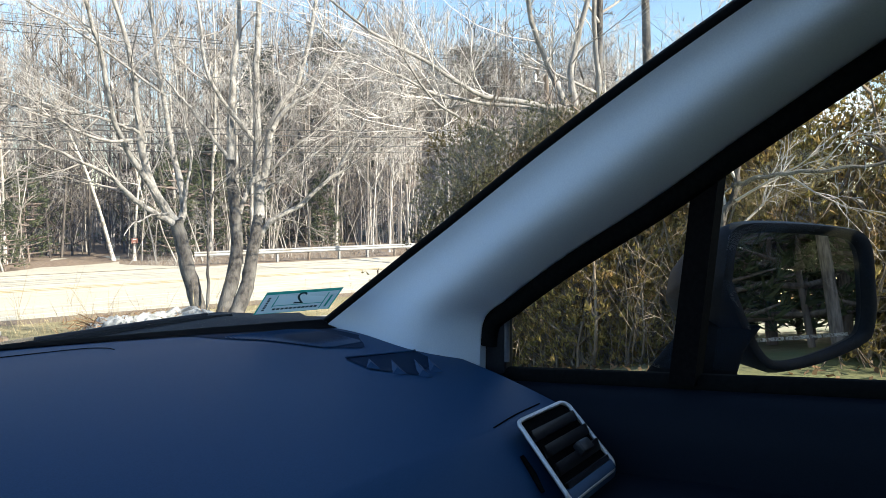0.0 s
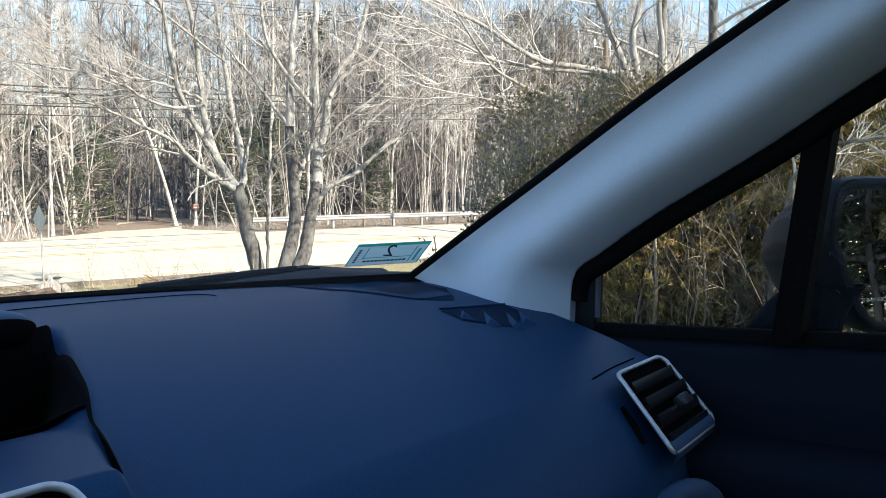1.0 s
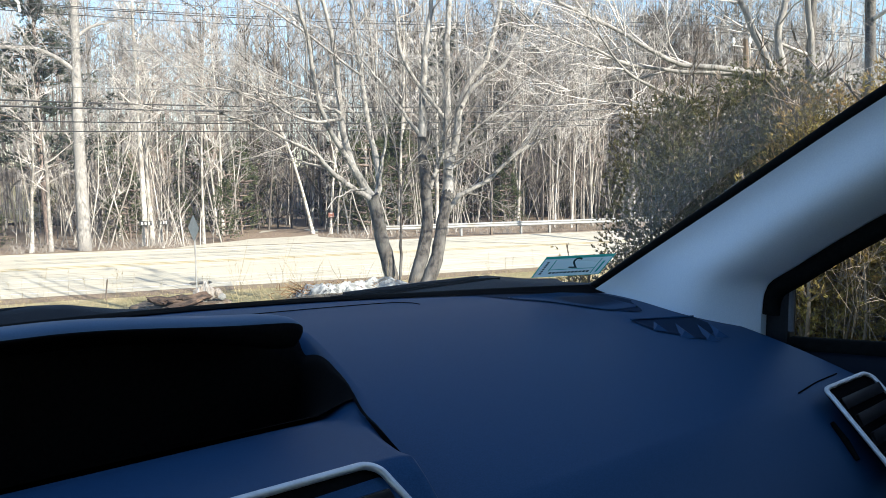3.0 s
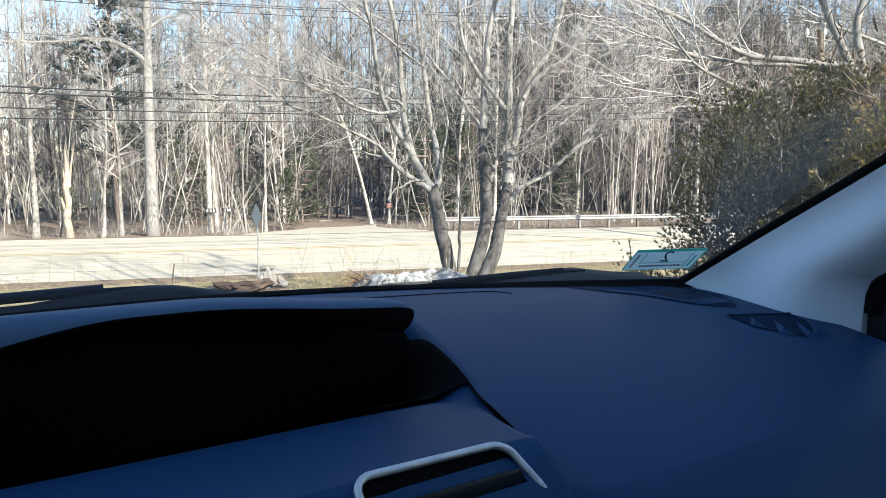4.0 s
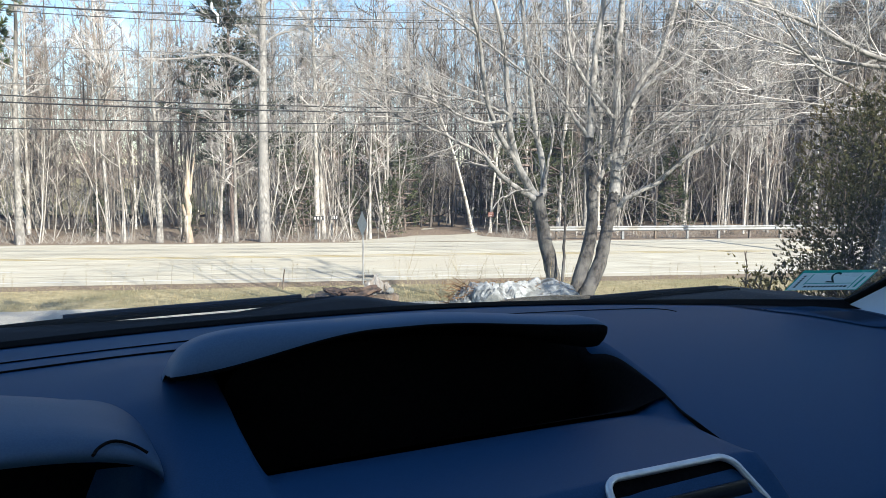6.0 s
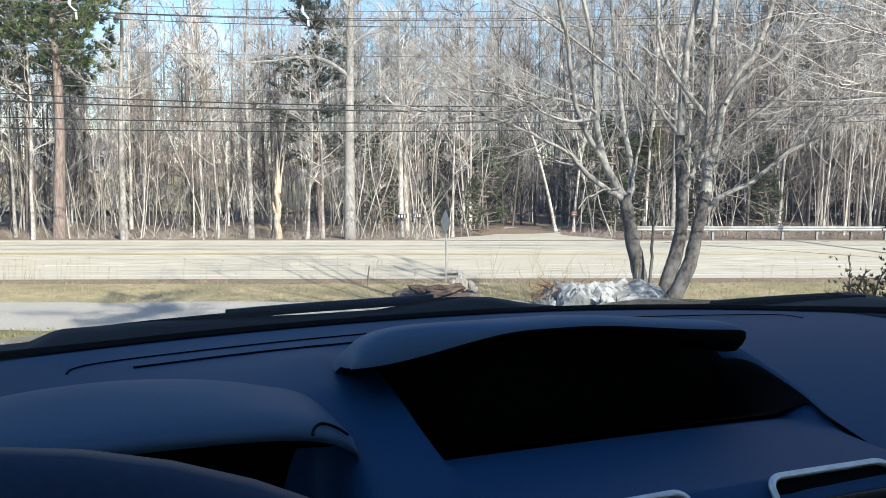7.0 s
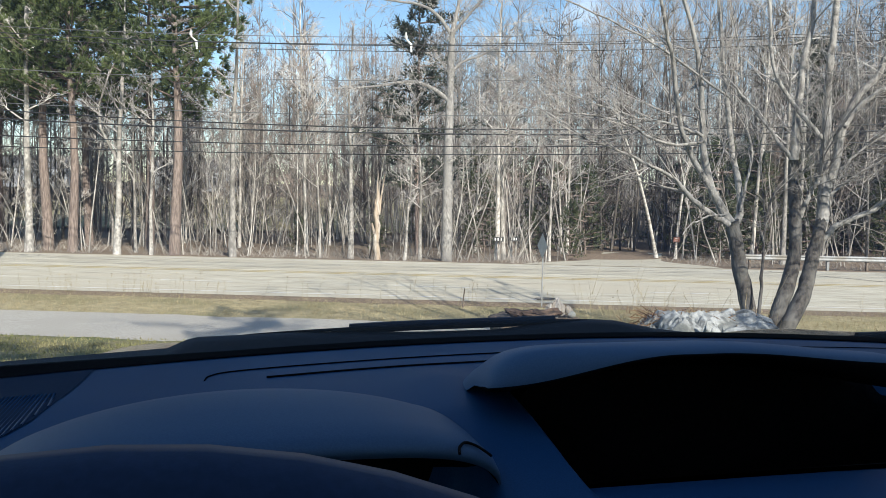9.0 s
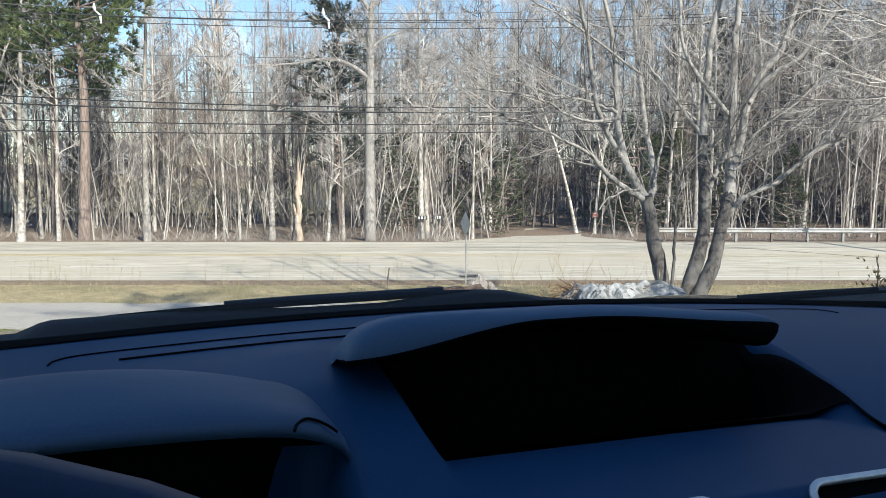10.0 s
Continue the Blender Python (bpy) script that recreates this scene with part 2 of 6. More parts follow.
SNOW = material("old_snow", (0.75, 0.77, 0.8), (0.85, 0.86, 0.88), 4, 0.7, bump=0.5)
SIDING = material("house_siding", (0.3, 0.32, 0.35), (0.4, 0.42, 0.45), 2, 0.8)
ROOFING = material("roof_shingle", (0.12, 0.12, 0.125), (0.2, 0.2, 0.2), 5, 0.9)
GLASS = glass("window_glass")
GLASS_VEILED = glass("windscreen_glass")
nt = GLASS_VEILED.node_tree  # a thin white film, mixed in for the haze and flare over the view
film, veil = nt.nodes.new("ShaderNodeBsdfTranslucent"), nt.nodes.new("ShaderNodeMixShader")
film.inputs[0].default_value = (0.8, 0.8, 0.8, 1)
veil.inputs[0].default_value = 0.03
outlet = [n for n in nt.nodes if n.type == "OUTPUT_MATERIAL"][0].inputs[0]
nt.links.new(outlet.links[0].from_socket, veil.inputs[1])
nt.links.new(film.outputs[0], veil.inputs[2])
nt.links.new(veil.outputs[0], outlet)


def backlit(name, c):
    """Thin paper that lets light through from behind."""
    m = bpy.data.materials.new(name)
    m.use_nodes = True
    nt = m.node_tree
    nt.nodes.clear()
    a, b = nt.nodes.new("ShaderNodeBsdfDiffuse"), nt.nodes.new("ShaderNodeBsdfTranslucent")
    mx, out = nt.nodes.new("ShaderNodeMixShader"), nt.nodes.new("ShaderNodeOutputMaterial")
    for n in (a, b):
        n.inputs[0].default_value = (*c, 1)
    mx.inputs[0].default_value = 0.65
    nt.links.new(a.outputs[0], mx.inputs[1])
    nt.links.new(b.outputs[0], mx.inputs[2])
    nt.links.new(mx.outputs[0], out.inputs[0])
    return m


STICKER_WHITE, STICKER_GREEN, STICKER_INK = backlit("sticker_white", (0.62, 0.8, 0.8)), backlit("sticker_green", (0.03, 0.42, 0.33)), backlit("sticker_ink", (0.02, 0.06, 0.06))

# ---- builders ----


class Mesh:
    """Collects points and faces of one mesh."""

    def __init__(self):
        self.v, self.f, self.mi, self.plain, self.least = [], [], [], False, 0.008

    def face(self, *pts, m=0):
        n = len(self.v)
        self.v.extend(tuple(p) for p in pts)
        self.f.append(tuple(range(n, n + len(pts))))
        self.mi.append(m)

    def grid(self, rows, close=False, m=0):
        n, w = len(self.v), len(rows[0])
        for r in rows:
            self.v.extend(tuple(p) for p in r)
        for i in range(len(rows) - 1):
            for j in range(w if close else w - 1):
                k = (j + 1) % w
                self.f.append((n + i * w + j, n + i * w + k, n + (i + 1) * w + k, n + (i + 1) * w + j))
                self.mi.append(m)

    def tube(self, pts, radii, sides=5, cap=True, m=0):
        pts = [Vector(p) for p in pts]
        if not isinstance(radii, (list, tuple)):
            radii = [radii] * len(pts)
        rows = []
        a = None
        for i, p in enumerate(pts):
            d = (pts[min(i + 1, len(pts) - 1)] - pts[max(i - 1, 0)]).normalized()
            if a is None:
                up = Vector((0.31, 0.17, 0.93))
                a = d.cross(up if abs(d.dot(up)) < 0.9 else Vector((1, 0, 0)))
            a = (a - d * a.dot(d)).normalized()
            b = d.cross(a)
            rows.append([p + (a * math.cos(2 * math.pi * k / sides) + b * math.sin(2 * math.pi * k / sides)) * radii[i] for k in range(sides)])
        n = len(self.v)
        self.grid(rows, close=True, m=m)
        if cap:
            self.f.append(tuple(range(n, n + sides)))
            e = n + (len(rows) - 1) * sides
            self.f.append(tuple(reversed(range(e, e + sides))))
            self.mi += [m, m]

    def box(self, c, size, turn=None, m=0):
        c, s = Vector(c), Vector(size) / 2
        q = [Vector((x * s.x, y * s.y, z * s.z)) for z in (-1, 1) for y in (-1, 1) for x in (-1, 1)]
        if turn:
            q = [turn @ p for p in q]
        n = len(self.v)
        self.v.extend(tuple(c + p) for p in q)
        for f in ((0, 2, 3, 1), (4, 5, 7, 6), (0, 1, 5, 4), (2, 6, 7, 3), (0, 4, 6, 2), (1, 3, 7, 5)):
            self.f.append(tuple(n + k for k in f))
            self.mi.append(m)


def thing(name, label, category, group="", kind="", at=None):
    ob = new(name)
    ob.empty_display_size = 0.2
    if at is not None:
        ob.location = at
    return tagged(ob, label, category, group, kind)


def part(name, mb, mat, parent=None, label="", smooth=True, bevel=0.0, kind=""):
    """Links a mesh as one object, under its thing where one is given."""
    me = bpy.data.meshes.new(name)
    if isinstance(mb, Mesh):
        me.from_pydata(mb.v, [], mb.f)
    else:
        mb.to_mesh(me)
        mb.free()
    mats = mat if isinstance(mat, (list, tuple)) else [mat]
    for x in mats:
        me.materials.append(x)
    if isinstance(mb, Mesh) and len(mats) > 1:
        me.polygons.foreach_set("material_index", mb.mi)
    if smooth:
        me.polygons.foreach_set("use_smooth", [True] * len(me.polygons))
    me.update()
    ob = new(name, me)
    if parent:
        ob.parent = parent
    if label:
        ob["label"] = label
    if kind:
        ob["kind"] = kind
    if bevel:
        bv = ob.modifiers.new("bevel", "BEVEL")
        bv.width, bv.segments, bv.limit_method = bevel, 2, "ANGLE"
    return ob


def rounded_box(size, r=0.01, seg=2):
    bm = bmesh.new()
    bmesh.ops.create_cube(bm, size=1)
    bmesh.ops.scale(bm, vec=size, verts=bm.verts)
    bmesh.ops.bevel(bm, geom=bm.edges[:], offset=r, segments=seg, profile=0.5, affect="EDGES")
    return bm


def smoothstep(a, b, x):
    t = min(1.0, max(0.0, (x - a) / (b - a)))
    return t * t * (3 - 2 * t)


def curve_through(pts, n):
    """n places along a smooth line through the points given."""
    p = [Vector(q) for q in pts]
    p = [p[0] * 2 - p[1]] + p + [p[-1] * 2 - p[-2]]
    out = []
    for i in range(n):
        t = i / (n - 1) * (len(pts) - 1)
        k = min(int(t), len(pts) - 2)
        t -= k
        a, b, c, d = p[k:k + 4]
        out.append(0.5 * ((2 * b) + (c - a) * t + (2 * a - 5 * b + 4 * c - d) * t * t + (3 * b - a - 3 * c + d) * t ** 3))
    return out


# ---- the lie of the land ----
NX, NY = 0.287, 0.958  # the way across the road; the road runs at right angles to it
PROFILE = ((-4000, 0.0), (3, 0.0), (12, -1.75), (17.5, -2.45), (22.3, -2.6), (28.0, -2.68), (28.5, -2.65), (39, -2.0), (46, -2.1), (70, -2.1), (110, 1.5), (180, 6.0), (4000, 30.0))


def across(x, y):
    return NX * x + NY * y


def height(x, y):
    s = across(x, y)
    for (a, za), (b, zb) in zip(PROFILE, PROFILE[1:]):
        if s <= b:
            t = (s - a) / (b - a)
            return za + (zb - za) * t
    return PROFILE[-1][1]


def place(s, u):
    """A place by its way across the road and along it."""
    return (NX * s + NY * u, NY * s - NX * u)


def strip(name, s0, s1, u0, u1, mat, lift, ns=8, nu=60, edge=0.0, kind="structure", label="", category=""):
    rng = random.Random(name)
    mb = Mesh()
    rows = []
    for i in range(ns + 1):
        row = []
        for j in range(nu + 1):
            s, u = s0 + (s1 - s0) * i / ns, u0 + (u1 - u0) * j / nu
            if edge and i in (0, ns):
                s += edge * (noise.noise(Vector((u * 0.5, s0, 3.0))) + 0.5 * noise.noise(Vector((u * 2.1, s1, 7.0))))
            x, y = place(s, u)
            row.append((x, y, height(x, y) + lift))
        rows.append(row)
    mb.grid(rows)
    ob = part(name, mb, mat)
    return tagged(ob, label, category, "", kind)

FIELD = (70, 108, -62, -9)  # open lot behind the roadside trees
# ---- ground, road and drive ----
mb = Mesh()
S_LINES = [-1500, -300, -80, -30, -12, -6, -2, 0, 2] + [3 + i for i in range(45)] + [50, 56, 63, 70, 80, 95, 110, 160, 300, 700, 1500]
U_LINES = [-1500, -500, -200, -120, -80] + [-60 + 3 * i for i in range(41)] + [80, 120, 200, 500, 1500]
rows = []
for s in S_LINES:
    row = []
    for u in U_LINES:
        x, y = place(s, u)
        bump = 0.05 * noise.noise(Vector((x * 0.4, y * 0.4, 0))) if 4 < s < 17 else 0.0
        if s > 44:
            bump = 0.25 * noise.noise(Vector((x * 0.15, y * 0.15, 5)))
        row.append((x, y, height(x, y) + bump))
    rows.append(row)
mb.grid(rows)
for k, f in enumerate(mb.f):
    if k // (len(U_LINES) - 1) >= S_LINES.index(39):
        mb.mi[k] = 1
    elif k // (len(U_LINES) - 1) >= S_LINES.index(19):
        mb.mi[k] = 2
ground = part("ground", mb, [GRASS, LITTER, STRAW_TURF])
tagged(ground, "sloping winter lawn and leaf-strewn woodland floor", "ground", "", "structure")

road = strip("road", 28.5, 39.0, -140, 140, ASPHALT, 0.015, 10, 120, label="sun-bleached worn asphalt main road", category="road")
drive = strip("gravel_drive", 18.0, 22.9, -90, 90, GRAVEL, 0.012, 6, 200, 0.35, label="pale gravel service drive along the road", category="drive")
apron = Mesh()
rows = []
for i in range(13):
    s = 38.9 + i * 1.1
    w = 5.2 - 3.2 * smoothstep(38.9, 44.5, s)
    c = 6.2 + 0.22 * (s - 39)
    rows.append([(*place(s, c + w * (j / 6 - 0.5) * 2), height(*place(s, c)) + 0.04) for j in range(7)])
apron.grid(rows)
tagged(part("side_road", apron, ASPHALT), "narrow paved track leading into the woods", "road", "", "structure")


def road_line(name, s, w, u0, u1, mat, lift=0.021, dash=None, wobble=0.0):
    mb = Mesh()
    u = u0
    while u < u1:
        e = min(u1, u + (dash[0] if dash else 5.0))
        n = 4
        rows = []
        for i in range(n + 1):
            q = u + (e - u) * i / n
            dv = wobble * noise.noise(Vector((q * 0.35, s, 1)))
            rows.append([(*place(s + dv - w / 2, q), height(*place(s, q)) + lift), (*place(s + dv + w / 2, q), height(*place(s, q)) + lift)])
        mb.grid(rows)
        u = e + (dash[1] if dash else 0.0)
    return tagged(part(name, mb, mat), "", "", "", "structure")


tagged(road_line("edge_line", 29.2, 0.13, -90, 90, PAINT_WHITE), "worn white edge line on the road", "road marking")
tagged(road_line("lane_line", 31.5, 0.13, -78.9, 80, PAINT_WHITE, dash=(3.3, 7.28)), "broken white lane line", "road marking")
tagged(road_line("centre_line", 34.4, 0.12, -90, 90, PAINT_YELLOW), "faded yellow centre line", "road marking")
tagged(road_line("centre_line", 34.75, 0.12, -90, 90, PAINT_YELLOW), "faded yellow centre line", "road marking")
tagged(road_line("edge_line", 38.4, 0.12, -90, 90, PAINT_WHITE), "worn white edge line on the road", "road marking")
for k, (s, u0, u1) in enumerate(((30.3, -60, 30), (33.0, -70, 50), (36.0, -60, 40), (37.2, -70, 70))):
    tagged(road_line("tar_seam", s, 0.035, u0, u1, CRACK, 0.018, wobble=0.25), "dark tar seam in the asphalt", "tar seam")
seam = Mesh()
pts = [(29.0 + 9.5 * t, 30 - 16.5 * t) for t in [i / 20 for i in range(21)]]
seam.grid([[(*place(s - 0.09, u), height(*place(s, u)) + 0.02), (*place(s + 0.09, u), height(*place(s, u)) + 0.02)] for s, u in pts])
tagged(part("tar_seam", seam, CRACK), "long diagonal tar seam across the asphalt", "tar seam", "", "structure")
verge = strip("road_verge", 27.4, 28.55, -120, 120, LITTER, 0.006, 2, 160, 0.25, label="bare brown earth along the road edge", category="verge")
cover = Mesh()
cx, cy = place(29.4, 1.6)
cover.tube([(cx, cy, height(cx, cy) + 0.0), (cx, cy, height(cx, cy) + 0.035)], 0.42, 20)
tagged(part("manhole_cover", cover, CRACK), "dark iron manhole cover in the road", "manhole")

# ---- trees ----
UP = Vector((0, 0, 1))


def jitter(rng, k):
    return Vector((rng.uniform(-k, k), rng.uniform(-k, k), rng.uniform(-k, k)))


def branch(mb, rng, p, d, length, r, depth, lift=0.08, kids=5, spread=0.9, bend=0.18, thin=0.25, shrink=0.5):
    """A tapered bent branch with its own side branches; the finest twigs are slivers."""
    if depth <= 0:
        a = d.cross(jitter(rng, 1.0)).normalized() * max(r, mb.least)
        if mb.plain:
            mb.face(p - a, p + a, p + (d + UP * lift * 3).normalized() * length)
            return [p]
        q = p + (d + UP * lift * 2).normalized() * length * 0.5
        e = q + (d + jitter(rng, bend * 1.6) + UP * lift * 4).normalized() * length * 0.5
        n = len(mb.v)
        mb.v.extend((tuple(p - a), tuple(p + a), tuple(q + a * 0.7), tuple(q - a * 0.7), tuple(e)))
        mb.f.extend(((n, n + 1, n + 2, n + 3), (n + 3, n + 2, n + 4)))
        mb.mi.extend((0, 0))
        return [p, q, e]
    n = 4 if depth > 1 else 2
    pts, dirs = [p], []
    for i in range(n):
        d = (d + jitter(rng, bend) + UP * lift).normalized()
        p = p + d * (length / n)
        pts.append(p)
        dirs.append(d)
    if mb.plain and depth == 1:
        a = d.cross(jitter(rng, 1.0)).normalized() * max(r, mb.least)
        k = len(mb.v)
        mb.v.extend((tuple(pts[0] - a), tuple(pts[0] + a), tuple(pts[1] + a * 0.7), tuple(pts[1] - a * 0.7), tuple(pts[2])))
        mb.f.extend(((k, k + 1, k + 2, k + 3), (k + 3, k + 2, k + 4)))
        mb.mi.extend((0, 0))
    else:
        mb.tube(pts, [r * (1 - (1 - thin) * i / n) for i in range(n + 1)], 5 if r > 0.025 else 3, cap=False)
    if depth > 0:
        for k in range(kids):
            t = rng.uniform(0.2, 1.0)
            i = min(n - 1, int(t * n))
            q = pts[i].lerp(pts[i + 1], t * n - i)
            side = dirs[i].cross(jitter(rng, 1.0)).normalized()
            branch(mb, rng, q, (dirs[i] + side * spread * rng.uniform(0.5, 1.1)).normalized(), length * rng.uniform(0.35, 0.7) * (1.15 - 0.5 * t),
                   max(r * shrink * (1 - 0.5 * t), mb.least), depth - 1, lift, max(2, kids - 1), spread, bend, thin, shrink)
    return pts


def bare_tree(seed, tall, r, first=0.35, limbs=14, reach=2.6, lean=0.03, bark=None, twig=None, name="bare_tree", label="", fork=0, kids=5):
    rng = random.Random(seed)
    tree = thing(name, label or "tall thin leafless woodland tree with pale grey bark", "tree", "trees of the wood")
    trunk, crown = Mesh(), Mesh()
    crown.plain = True
    n = 9
    p, d, pts = Vector((0, 0, -0.25)), Vector((rng.uniform(-lean, lean), rng.uniform(-lean, lean), 1)).normalized(), []
    for i in range(n + 1):
        pts.append(p)
        d = (d + jitter(rng, 0.045) + UP * 0.03).normalized()
        p = p + d * (tall + 0.25) / n
    rad = [r * (1.25 if i == 0 else 1 - 0.82 * i / n) for i in range(n + 1)]
    trunk.tube(pts, rad, 7)
    for f in range(fork):
        i = rng.randint(1, 3)
        q = curve_through([pts[i], pts[i] + Vector((rng.uniform(-0.8, 0.8), rng.uniform(-0.8, 0.8), tall * 0.2)), pts[i] + Vector((rng.uniform(-1.8, 1.8), rng.uniform(-1.8, 1.8), tall * 0.55))], 7)
        trunk.tube(q, [rad[i] * 0.75 * (1 - 0.8 * k / 6) for k in range(7)], 6)
        for k in range(5):
            branch(crown, rng, q[rng.randint(2, 6)], Vector((rng.uniform(-1, 1), rng.uniform(-1, 1), 0.7)).normalized(), reach * rng.uniform(0.5, 0.9), r * 0.25, 3, 0.1, kids)
    for k in range(limbs):
        t = first + (0.99 - first) * (k + rng.random()) / limbs
        i = min(n - 1, int(t * n))
        q = pts[i].lerp(pts[i + 1], t * n - i)
        a = rng.uniform(0, 2 * math.pi)
        d = Vector((math.cos(a), math.sin(a), rng.uniform(0.35, 1.1))).normalized()
        branch(crown, rng, q, d, reach * rng.uniform(0.6, 1.15) * (1.15 - 0.6 * t), rad[i] * 0.34 + 0.008, 3, 0.1, kids + 1, 0.85, 0.2)
    part("trunk", trunk, bark or BARK_PALE, tree)
    part("crown", crown, twig or TWIG, tree, "bare crown of fine twigs")
    return tree


def tuft(mb, rng, p, d, size, n, width=0.28, droop=0.0):
    for k in range(n):
        e = (d + jitter(rng, 0.75)).normalized()
        side = e.cross(jitter(rng, 1.0)).normalized() * size * width * rng.uniform(0.6, 1.2)
        q = p + e * size * rng.uniform(0.7, 1.3) - UP * droop * size
        mb.face(p - side * 0.5, p + side * 0.5, q)


def pine(seed, tall, r, first=0.35, whorls=16, reach=3.6, tufts=24, needle=None, name="white_pine", label="", size=0.5, per=7, flat=0.12, taper=0.8, bough=0.05):
    rng = random.Random(seed)
    tree = thing(name, label or "tall white pine with dark green whorled boughs", "tree", "pines beside the road")
    trunk, crown, wood = Mesh(), Mesh(), Mesh()
    pts = [Vector((0.1 * math.sin(i * 0.9 + seed), 0.1 * math.cos(i * 1.3), -0.3 + (tall + 0.3) * i / 8)) for i in range(9)]
    trunk.tube(pts, [r * (1.15 - 1.05 * i / 8) for i in range(9)], 9)
    for w in range(whorls):
        t = first + (1 - first) * (w + 0.3 * rng.random()) / whorls
        z = tall * t
        for k in range(rng.randint(3, 5)):
            a = rng.uniform(0, 2 * math.pi)
            ln = reach * (1.05 - taper * (t - first) / (1 - first)) * rng.uniform(0.55, 1.15)
            d = Vector((math.cos(a), math.sin(a), flat + rng.uniform(-0.12, 0.2)))
            q0 = Vector((0, 0, z))
            q = [q0 + d * ln * x + UP * 0.08 * ln * x * x for x in (0, 0.33, 0.66, 1.0)]
            wood.tube(q, [bough, 0.8 * bough, 0.6 * bough, 0.24 * bough], 4, cap=False)
            for j in range(tufts):
                x = rng.uniform(0.25, 1.0)
                side = Vector((-d.y, d.x, 0)).normalized() * rng.uniform(-0.35, 0.35) * ln * (1.2 - x)
                c = q0 + d * ln * x + UP * 0.08 * ln * x * x + side + UP * rng.uniform(-0.25, 0.35)
                tuft(crown, rng, c, (d + UP * 0.5 + side * 0.6).normalized(), size * rng.uniform(0.6, 1.2), per, 0.2)
    part("trunk", trunk, BARK_PINE, tree)
    part("branchwork", wood, BARK_PINE, tree)
    part("crown", crown, needle or NEEDLE, tree, "dark green needled crown")
    return tree


def set_tree(base, first, s, u, turn, size=1.0, wide=None):
    """Stands a tree of that kind at a place across and along the road; the first one is moved, the next are copies."""
    x, y = place(s, u)
    m = Matrix.Translation((x, y, height(x, y))) @ Matrix.Rotation(turn, 4, "Z") @ Matrix.Diagonal((wide or size, wide or size, size, 1))
    if first:
        base.matrix_basis = m
        return base
    return copy_thing(base, m) if base.scale[0] == 1 else copy_thing(base, m @ Matrix.Diagonal((1 / base.scale[0], 1 / base.scale[1], 1 / base.scale[2], 1)))


rng = random.Random(41)
KINDS = [
    (bare_tree(1, 15, 0.10, 0.3, 14, 2.4), 15),
    (bare_tree(2, 17, 0.15, 0.4, 15, 2.8), 17),
    (bare_tree(3, 13, 0.065, 0.3, 13, 2.0), 13),
    (bare_tree(4, 16, 0.12, 0.35, 14, 2.6, fork=1), 16),
    (bare_tree(5, 12, 0.05, 0.25, 12, 1.8, lean=0.12, twig=TWIG_RED), 12),
    (bare_tree(6, 14, 0.08, 0.3, 13, 2.2, lean=0.1, fork=1, twig=TWIG_RED), 14),
    (bare_tree(7, 10, 0.045, 0.2, 12, 1.6, lean=0.15), 10),
]
used = [False] * len(KINDS)


def stand(k, s, u, size=1.0, wide=None, turn=None):
    ob = set_tree(KINDS[k][0], not used[k], s, u, rng.uniform(0, 6.28) if turn is None else turn, size, wide)
    used[k] = True
    return ob


# trees that stand clear at the far road edge
for k, s, u, size, wide in ((1, 40.4, -8.6, 0.75, 1.1), (3, 40.0, -5.5, 0.55, 0.8), (0, 40.5, -4.7, 0.65, 1.1),
                            (3, 42.5, 0.0, 0.9, 1.1), (0, 42.3, 2.6, 0.8, 0.9), (1, 39.6, -15.1, 0.95, 1.3), (3, 39.4, -21.7, 1.0, 1.6),
                            (0, 39.8, -19.9, 0.9, 1.1), (1, 39.9, -30.4, 1.0, 1.3), (1, 39.6, -27.0, 1.05, 1.5), (2, 41.0, -10.5, 1, 1), (4, 41.4, -12.0, 1, 1),
                            (1, 47.5, 18.5, 0.9, 1.0), (0, 48.5, 31.0, 0.95, 1.1), (3, 48.0, 25.0, 0.9, 1.0), (0, 46.5, 4.0, 0.9, 1.0)):
    stand(k, s, u, size, wide)
# the wood behind them
for i in range(142):
    s = 41.5 + 28 * rng.random() ** 1.25
    u = rng.uniform(-46, 68) * (0.7 + 0.3 * s / 60)
    if 3.5 < u - 0.22 * (s - 39) < 9.0 and s < 58:
        continue
    if u > 11 and s < 44:
        s += 2.5
    stand(rng.choice((0, 1, 2, 2, 3, 4, 4, 5, 5, 6, 6)), s, u, rng.uniform(0.8, 1.15))
# its edge beyond the bend of the road
for i in range(46):
    s = rng.uniform(47.5, 62)
    stand(rng.choice((0, 1, 1, 3, 5)), s, s * rng.uniform(0.75, 1.65), rng.uniform(1.1, 1.4))
